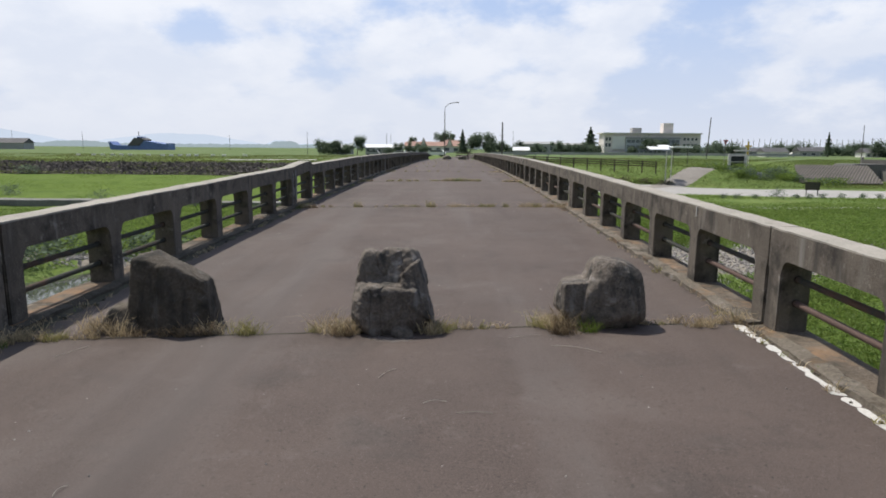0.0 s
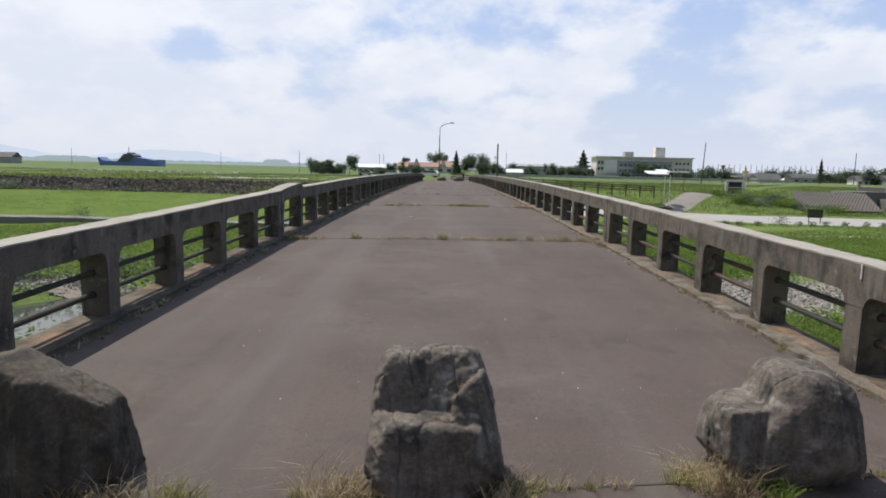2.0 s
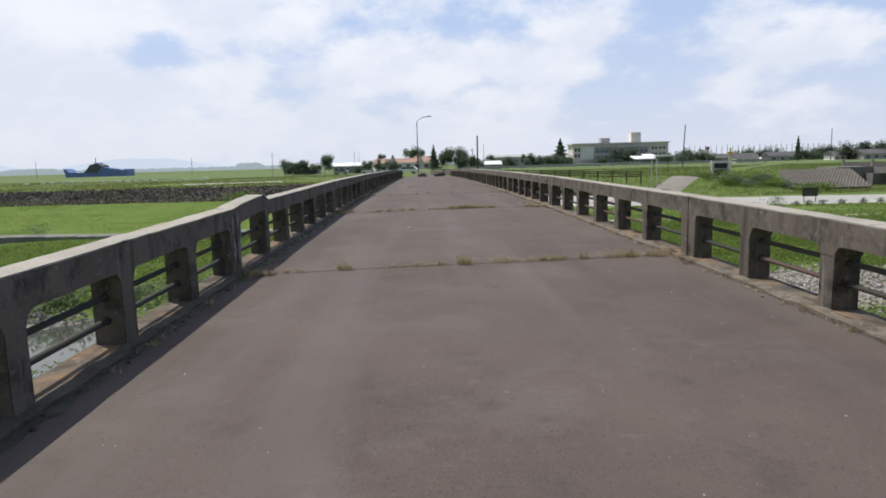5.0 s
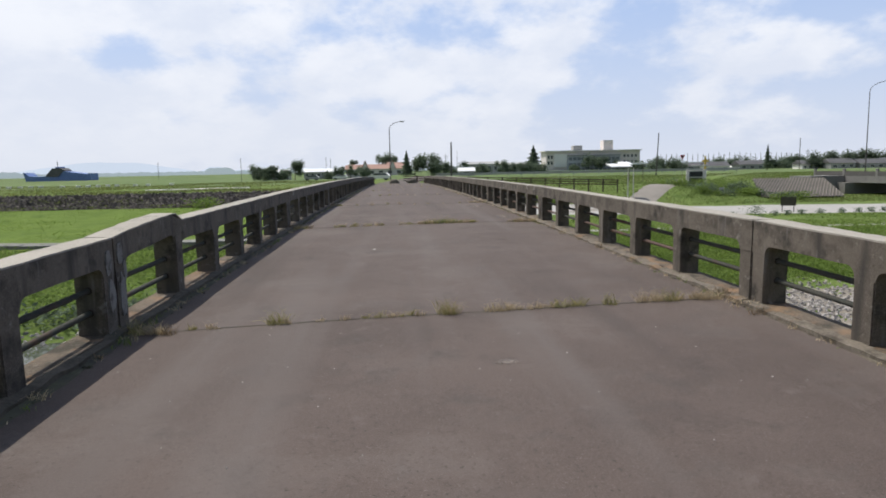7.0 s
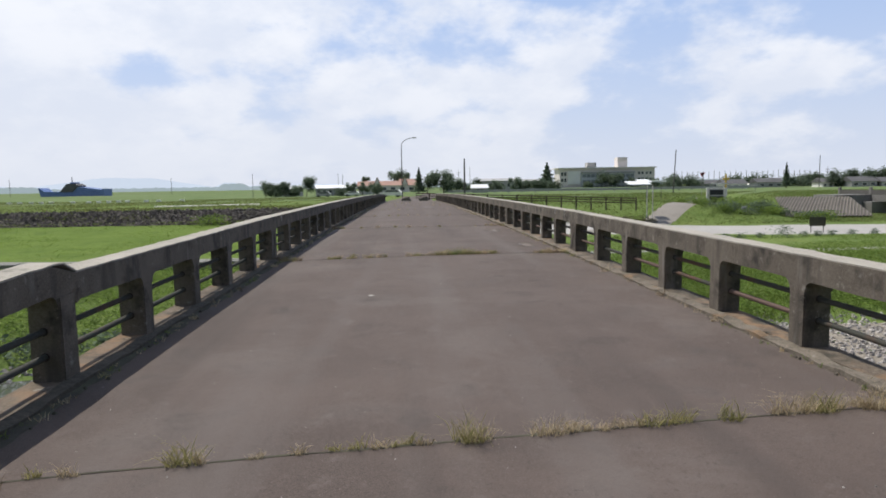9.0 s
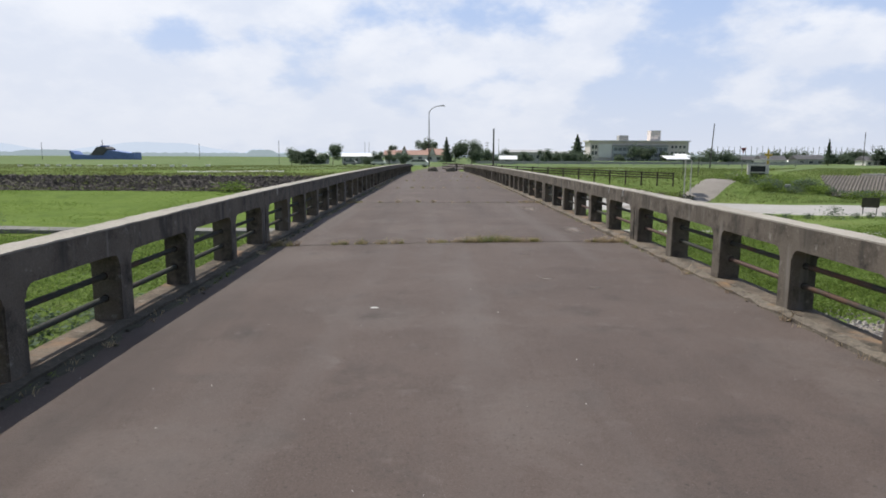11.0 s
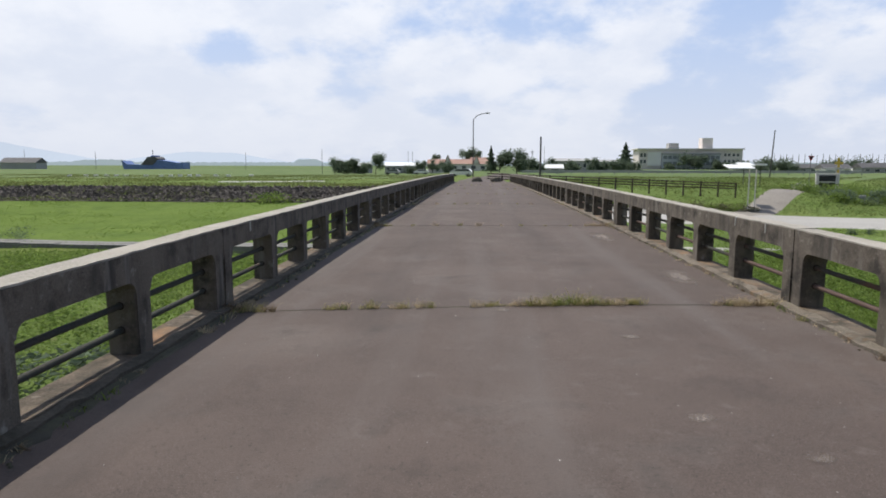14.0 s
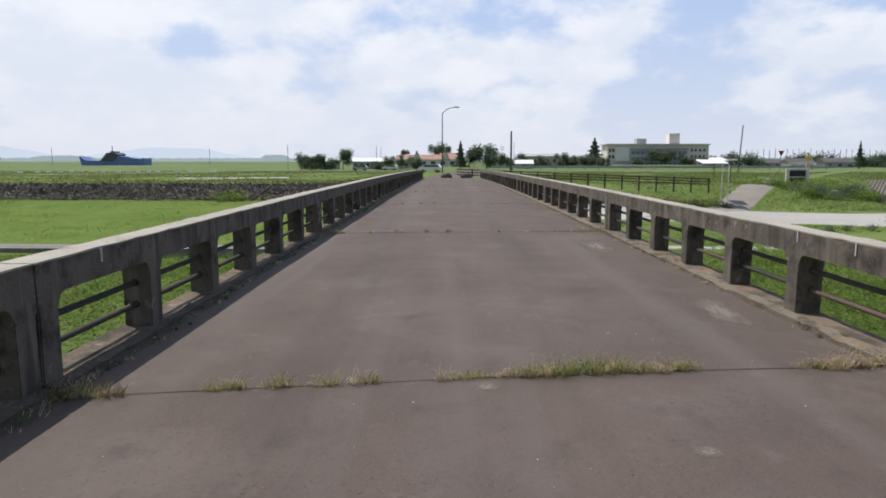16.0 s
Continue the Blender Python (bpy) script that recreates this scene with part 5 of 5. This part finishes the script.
root = thing("information_board", pose(51.0, 118, ground_z(51, 118) - 0.1, 0, 0, -8), "white-framed board with two black panels on the bank", "sign")
h = 0.62 - ground_z(51, 118) + 0.1
for x in (-1.45, 1.45):
    part("post", boxed(x - 0.14, -0.14, -0.2, x + 0.14, 0.14, h, 0.02), WALL_PALE, root)
part("frame", boxed(-1.31, -0.08, h - 0.18, 1.31, 0.08, h - 0.03, 0.02), WALL_PALE, root)
part("back_panel", boxed(-1.31, -0.03, h - 2.75, 1.31, 0.05, h - 0.18, 0.01), WALL_PALE, root)
part("black_panel", boxed(-1.10, -0.09, h - 1.20, 1.10, -0.035, h - 0.32, 0.01), BLACK, root)
part("black_panel", boxed(-1.10, -0.09, h - 2.45, 1.10, -0.035, h - 1.36, 0.01), BLACK, root)

gz = ground_z(44.6, 81.0)
root = thing("notice_board", pose(44.6, 81.0, gz, 0, 0, -14), "dark grey notice board on two legs beside the road", "sign")
for x in (-0.62, 0.62):
    part("leg", tube(bmesh.new(), (x, 0, -0.1), (x, 0, 1.75), 0.05, n=8), POLE, root)
part("panel", boxed(-0.82, -0.08, 0.75, 0.82, -0.05, 1.75, 0.01), STONE_FILL, root)

gz = ground_z(50.0, 121)
root = thing("yield_sign", pose(49.9, 121, gz), "inverted triangular road sign on a grey post", "sign")
part("post", tube(bmesh.new(), (0, 0, -0.1), (0, 0, 2.9 - gz), 0.05, n=8), STEEL, root)
bm = bmesh.new()
prism(bm, [(-0.46, 0.42), (0.46, 0.42), (0, -0.40)], -0.02, 0.02)
tri = part("triangle", bm, RED, root, "red triangle")
tri.matrix_local = pose(0, -0.08, 2.75 - gz, 0, 0, 90)
bm = bmesh.new()
prism(bm, [(-0.26, 0.30), (0.26, 0.30), (0, -0.19)], -0.02, 0.02)
part("centre", bm, BLACK, root).matrix_local = pose(0, -0.105, 2.75 - gz, 0, 0, 90)

gz = ground_z(54.0, 121)
root = thing("crossing_sign", pose(54.0, 121, gz), "yellow warning post with crossed boards on the bank", "sign")
for x in (-0.25, 0.25):
    part("post", tube(bmesh.new(), (x, 0, -0.1), (x, 0, 1.6 - gz), 0.06, n=8), WALL_PALE, root)
part("upright", boxed(-0.16, -0.1, 0.6 - gz, 0.16, 0.0, 2.9 - gz, 0.02), YELLOW, root)
part("crossboard", boxed(-0.6, -0.14, 1.9 - gz, 0.6, -0.105, 2.25 - gz, 0.02), YELLOW, root)
part("crossboard", boxed(-2.6, -0.14, 1.15 - gz, 0.5, -0.105, 1.4 - gz, 0.02), WALL_PALE, root, "long pale bar")

root = thing("marker_stone", pose(50.0, 107.0, ground_z(50, 107)), "small pale upright marker on the grassy bank", "marker")
part("slab", boxed(-0.4, -0.1, -0.2, 0.4, 0.1, 1.0, 0.06), WALL_GREY, root)

# the fence on the far bank
for i in range(15):
    xa, ya = 31.9 - 2.05 * i, 102.0 + 0.25 * i
    xb, yb = xa - 2.05, ya + 0.25
    za, zb = -1.45 + 0.075 * i, -1.45 + 0.075 * (i + 1)
    root = thing("fence_panel", pose(xa, ya, za), "dark brown wooden post-and-rail fence panel", "fence", "fence on the river bank")
    part("post", boxed(-0.08, -0.08, -0.8, 0.08, 0.08, 1.08, 0.015), DARK_WOOD, root)
    d = (xb - xa, yb - ya, zb - za)
    for h in (0.30, 0.62, 0.94):
        part("rail", tube(bmesh.new(), (-0.08, 0, h), (d[0] + 0.08, d[1], d[2] + h), 0.065, n=6), DARK_WOOD, root)

gz = ground_z(34.0, 101.5)
root = thing("shelter", pose(33.6, 101.5, gz), "small white flat-roofed shelter on thin posts", "shelter")
for x in (-0.35, 0.45):
    part("post", tube(bmesh.new(), (x, 0, -0.3), (x, 0, 1.25 - gz), 0.07, n=8), WALL_PALE, root)
for xa, xb, ya, yb, top in ((-3.1, -0.05, -1.0, 1.4, 1.30), (-0.75, 0.95, 1.6, 3.6, 1.62)):
    bm = boxed(xa, ya, top - gz, xb, yb, top + 0.14 - gz, 0.02)
    for v in bm.verts:
        v.co.z += 0.17 * (v.co.y - ya)
    part("roof", bm, ROOF_WHITE, root)
root = thing("shelter", pose(45.5, 130, ground_z(45.5, 130)), "small white roof on a dark shed beside the track", "shelter")
gz = ground_z(45.5, 130)
for x in (-1.8, 0.9):
    part("post", tube(bmesh.new(), (x, 0, -0.3), (x, 0, 1.72 - gz), 0.07, n=8), POLE, root)
part("roof", boxed(-2.4, -1.2, 1.7 - gz, 1.4, 1.2, 2.0 - gz, 0.04), ROOF_WHITE, root)


# ---- buildings ----
def house(x, y, w, d, wall_h, roof_h, walls, roof_mat, label, base=None, turn=0.0, windows=3, gables=0):
    z = ground_z(x, y) - 0.1 if base is None else base
    root = thing("house", pose(x, y, z, 0, 0, turn), label, "house")
    part("wall", boxed(-w / 2, -d / 2, -0.5, w / 2, d / 2, wall_h), walls, root)
    bm = bmesh.new()
    prism(bm, [(-d / 2 - 0.4, wall_h), (d / 2 + 0.4, wall_h), (0, wall_h + roof_h)], -w / 2 - 0.4, w / 2 + 0.4)
    part("roof", bm, roof_mat, root)
    for i in range(windows):
        cx = -w / 2 + w * (i + 0.5) / windows
        win = part("window", boxed(cx - w / windows * 0.28, -d / 2 - 0.05, wall_h * 0.35, cx + w / windows * 0.28, -d / 2 + 0.02, wall_h * 0.8), WALL_PALE, root)
        part("pane", boxed(cx - w / windows * 0.24, -d / 2 - 0.07, wall_h * 0.39, cx + w / windows * 0.24, -d / 2 - 0.052, wall_h * 0.76), WINDOW, win)
    for i in range(gables):
        cx = -w / 2 + w * (i + 0.6) / gables
        bm = bmesh.new()
        prism(bm, [(-1.0, wall_h + 0.1), (1.0, wall_h + 0.1), (0, wall_h + roof_h + 1.0)], -0.08, d * 0.3)
        g = part("gable", bm, WALL_PALE, root)
        g.matrix_local = pose(cx, -d / 2 - 0.3, 0, 0, 0, 90)
        for s in (-1, 1):
            bm = bmesh.new()
            prism(bm, [(s * 1.25, wall_h - 0.1), (s * 1.0, wall_h - 0.1), (0, wall_h + roof_h + 0.95), (0, wall_h + roof_h + 1.35)], -0.25, d * 0.32)
            part("barge_board", bm, ROOF_RED, root).matrix_local = pose(cx, -d / 2 - 0.3, 0, 0, 0, 90)
    return root


house(-6.0, 231, 18.0, 7.0, 2.6, 1.5, WALL_PALE, ROOF_RED, "low house with a red clay roof and gables", -0.6, windows=6, gables=2)
house(-13.0, 233, 6.0, 6.0, 2.4, 1.6, WALL_PALE, ROOF_RED, "small house with a red clay roof", -0.6, windows=2)
house(0.8, 234, 6.0, 6.0, 2.7, 2.0, WALL_PALE, ROOF_RED, "small house with a red clay roof", -0.6, windows=2)
for i, (x, w) in enumerate(((-36.5, 6), (-26.0, 5.5), (-21.0, 8.5))):
    house(x, 224 + i, w, 6, 2.3, 1.0, WALL_GREY, ROOF_WHITE, "low farm shed with a white metal roof", -0.9, windows=3)
house(58, 336, 22, 10, 4.2, 1.0, WALL_GREY, WALL_GREY, "long low grey hall near the school", -1.0, windows=9)
house(40, 300, 16, 9, 4.4, 1.0, WALL_GREY, WALL_GREY, "long low grey hall near the road", -1.0, windows=6)
house(24, 230, 5.0, 4.0, 1.5, 1.2, WALL_GREY, ROOF_WHITE, "little hut with a pale hipped roof", -0.8, windows=1)
for i, (x, y, w) in enumerate(((113, 236, 8), (136, 255, 10), (148, 238, 6), (156, 232, 9), (166, 231, 9), (176, 232, 9), (128, 290, 12))):
    house(x, y, w, 6, 2.1 + 0.3 * (i % 2), 1.6, WALL_WHITE if i in (0, 2) else WALL_GREY, ROOF_DARK, "small house with a dark tiled roof", -1.4, windows=3)

# the farmhouse under blue sheeting
root = thing("farmhouse", pose(-155.5, 331, -0.6), "long low building wrapped in blue sheeting across the meadow", "building")
def hull(outline, y0, y1):
    """An outline in (x, z), pushed through from y0 to y1."""
    bm = bmesh.new()
    prism(bm, outline, -y1, -y0)
    bmesh.ops.transform(bm, matrix=Matrix.Rotation(radians(-90), 4, "Z"), verts=bm.verts)
    return bm


part("wall", hull([(-14.0, -0.5), (14.8, -0.5), (14.9, 3.3), (14.0, 3.3), (13.4, 2.9), (6.4, 3.9), (0.0, 4.8), (-5.4, 2.1), (-12.6, 2.3), (-14.6, 4.0), (-15.2, 3.9)], -4, 4), BLUE_SHEET, root)
part("hipped_roof", hull([(-5.4, 2.0), (0.4, 2.0), (3.2, 4.9), (1.5, 5.9), (-2.0, 5.8)], -4.4, 3.6), ROOF_DARK, root, "dark hipped roof")
part("roof_lantern", boxed(-1.2, -3.0, 5.7, 1.0, 2.0, 6.5, 0.1), BLUE_SHEET, root)
part("mast", tube(bmesh.new(), (-1.5, 0, 5), (-1.5, 0, 9.0), 0.16, n=6), POLE, root)
root = thing("barn", pose(-222, 331, -0.8), "low grey barn far across the meadow", "building")
part("wall", boxed(-9, -4, -0.5, 9, 4, 3.2), WALL_GREY, root)
bm = bmesh.new()
prism(bm, [(-4.5, 3.2), (4.5, 3.2), (0, 5.6)], -9.4, 9.4)
part("roof", bm, ROOF_DARK, root)

# the school
SCHOOL_GREY = material("grey_metal_cladding", ((0.42, 0.445, 0.46), (0.48, 0.505, 0.52), (0.53, 0.555, 0.57)), 0.2, 2, 0.6, 0.05)
SCHOOL_WALL = material("weathered_pinkish_render", ((0.60, 0.545, 0.515), (0.67, 0.61, 0.58), (0.72, 0.66, 0.63)), 0.2, 3, 0.85, 0.05)
SCHOOL_GLASS = material("grey_school_glazing", ((0.17, 0.19, 0.205), (0.21, 0.23, 0.245), (0.25, 0.27, 0.285)), 0.3, 2, 0.25, 0)
root = thing("school_building", pose(113.6, 381, -2.0), "long three-storey pale pinkish and grey school building", "building")
W0, W1, HT = -27.3, 27.3, 12.0
part("wall", boxed(W0, 0, -1, W1, 14, HT), SCHOOL_WALL, root)
part("roof_edge", boxed(W0 - 1.2, -1.3, HT + 0.004, W1 + 0.6, 14.4, HT + 0.6), WALL_PALE, root)
part("roof_tower", boxed(6.8, 3, HT + 0.61, 12.4, 9, HT + 6.2), SCHOOL_WALL, root)
part("roof_house", boxed(-10.8, 3, HT + 0.61, -5.6, 8, HT + 3.4), WALL_GREY, root)
part("facade_screen", boxed(-22.8, -0.6, 3.2, -15.6, -0.02, 10.6), WALL_WHITE, root, "blank white facade screen")
part("canopy_band", boxed(-15.2, -1.6, 9.3, 15.5, -0.02, 10.0), WALL_GREY, root)
part("glazed_front", boxed(-15.2, -0.9, -1, 15.3, -0.03, 9.29), SCHOOL_GREY, root, "grey glazed front")
for row, (z0, z1) in enumerate(((6.9, 8.7), (3.7, 5.5), (0.6, 2.4))):
    for i in range(12):
        x = -14.6 + i * 2.5
        yv = -0.96
        win = part("window", boxed(x, yv - 0.05, z0, x + 2.1, yv + 0.05, z1), WALL_GREY, root)
        part("pane", boxed(x + 0.1, yv - 0.08, z0 + 0.1, x + 2.0, yv - 0.055, z1 - 0.1), SCHOOL_GLASS, win)
for row in range(3):
    for i, x in enumerate((17.6, 19.6, 22.0, 24.2)):
        win = part("window", boxed(x, -0.06, 1.6 + 3.4 * row, x + 1.3, 0.02, 3.1 + 3.4 * row), WALL_GREY, root)
        part("pane", boxed(x + 0.1, -0.085, 1.7 + 3.4 * row, x + 1.2, -0.064, 3.0 + 3.4 * row), WINDOW, win)
for row in range(2):
    for x in (-26.6, -24.8):
        win = part("window", boxed(x, -0.06, 4.6 + 3.4 * row, x + 1.3, 0.02, 6.6 + 3.4 * row), WALL_GREY, root)
        part("pane", boxed(x + 0.1, -0.085, 4.7 + 3.4 * row, x + 1.2, -0.064, 6.5 + 3.4 * row), WINDOW, win)

# the guard rail of the road beyond
for i in range(24):
    x = 12 + i * 4.0
    root = thing("guard_rail", pose(x, 205 + 0.1 * i, -1.0), "grey steel guard rail along the far road", "guard rail", "guard rail along the far road")
    part("beam", boxed(0, -0.06, 0.55, 3.98, 0.06, 1.25, 0.02), WALL_GREY, root)
    part("post", boxed(1.9, 0.065, -0.6, 2.1, 0.2, 1.4), STEEL, root)


def parked_car(x, y, turn, paint, label):
    z = ground_z(x, y) + 0.0
    root = thing("car", pose(x, y, z, 0, 0, turn), label, "car", "parked cars")
    bm = bmesh.new()
    prism(bm, [(-2.1, 0.35), (2.1, 0.35), (2.1, 0.8), (1.5, 0.95), (0.9, 1.42), (-1.4, 1.45), (-2.0, 0.95), (-2.15, 0.8)], -0.82, 0.82)
    part("body", bm, paint, root)
    bm = bmesh.new()
    prism(bm, [(-1.75, 0.98), (1.25, 0.98), (0.85, 1.36), (-1.35, 1.38)], -0.83, 0.83)
    part("windows", bm, WINDOW, root)
    for px in (-0.72, 0.72):
        for py in (-1.3, 1.3):
            part("wheel", tube(bmesh.new(), (px - 0.1, py, 0.32), (px + 0.1, py, 0.32), 0.32, n=12), BLACK, root)
    return root


parked_car(-3.0, 140, 80, WALL_WHITE, "white car parked beyond the bridge")
parked_car(-16, 205, 85, WALL_WHITE, "white car parked near the farm sheds")
parked_car(-24, 203, 85, WALL_GREY, "silver car parked near the farm sheds")
parked_car(128, 260, 90, WALL_WHITE, "white van parked on the far road")
parked_car(133, 260, 90, WALL_WHITE, "white van parked on the far road")

# the ribbed concrete slope and the other bridge
a, b, c, d = Vector((56.5, 107, -3.75)), Vector((70.0, 107, -3.85)), Vector((74.5, 119, -1.25)), Vector((61.5, 119, -1.15))
bm = bmesh.new()
bm.faces.new([bm.verts.new(p) for p in (a, b, c, d)])
slope_root = thing("stone_slope", Matrix(), "ribbed concrete slope below the other bridge", "revetment", "", "structure")
RIB = material("brown_grey_rib_concrete", ((0.13, 0.112, 0.096), (0.165, 0.145, 0.126), (0.21, 0.187, 0.165)), 0.5, 6, 0.9, 0.2)
BED = material("dark_slope_bed", ((0.075, 0.07, 0.055), (0.10, 0.09, 0.075), (0.125, 0.115, 0.095)), 0.5, 6, 0.9, 0.2)
part("bed", bm, BED, slope_root)
for i in range(32):
    u0 = -0.30 + i * 0.041
    lo, hi = max(0.0, u0), min(1.0, u0 + 0.30)
    if hi <= lo:
        continue
    v0, v1 = (lo - u0) / 0.30, (hi - u0) / 0.30
    pa = (a + (b - a) * lo) * (1 - v0) + (d + (c - d) * lo) * v0
    pb = (a + (b - a) * hi) * (1 - v1) + (d + (c - d) * hi) * v1
    part("rib", tube(bmesh.new(), pa + Vector((0, 0, 0.05)), pb + Vector((0, 0, 0.05)), 0.10, n=6), RIB, slope_root)

root = thing("road_bridge", pose(0, 0, 0), "grey concrete road bridge with a dark underside", "bridge", "", "structure")
part("deck", boxed(78.5, 30, -2.1, 92, 121, -1.0), CONC_DARK, root)
part("abutment", boxed(77.0, 117, -5, 92, 125, -2.11), CONC_DARK, root)
part("wing_wall", boxed(72.0, 119.2, -3.4, 78.45, 125, -0.95), CONC_DARK, root)
for i in range(12):
    y = 32 + i * 8.0
    part("parapet_panel", boxed(78.55, y, -0.996, 78.72, y + 7.4, -0.2), POLE, root)
    part("parapet_post", boxed(78.5, y + 7.41, -0.996, 78.8, y + 7.99, 0.25, 0.03), CONC_DARK, root)
for y in (50, 80):
    part("pier", boxed(80, y, -5, 91, y + 1.5, -2.11), CONC_DARK, root)
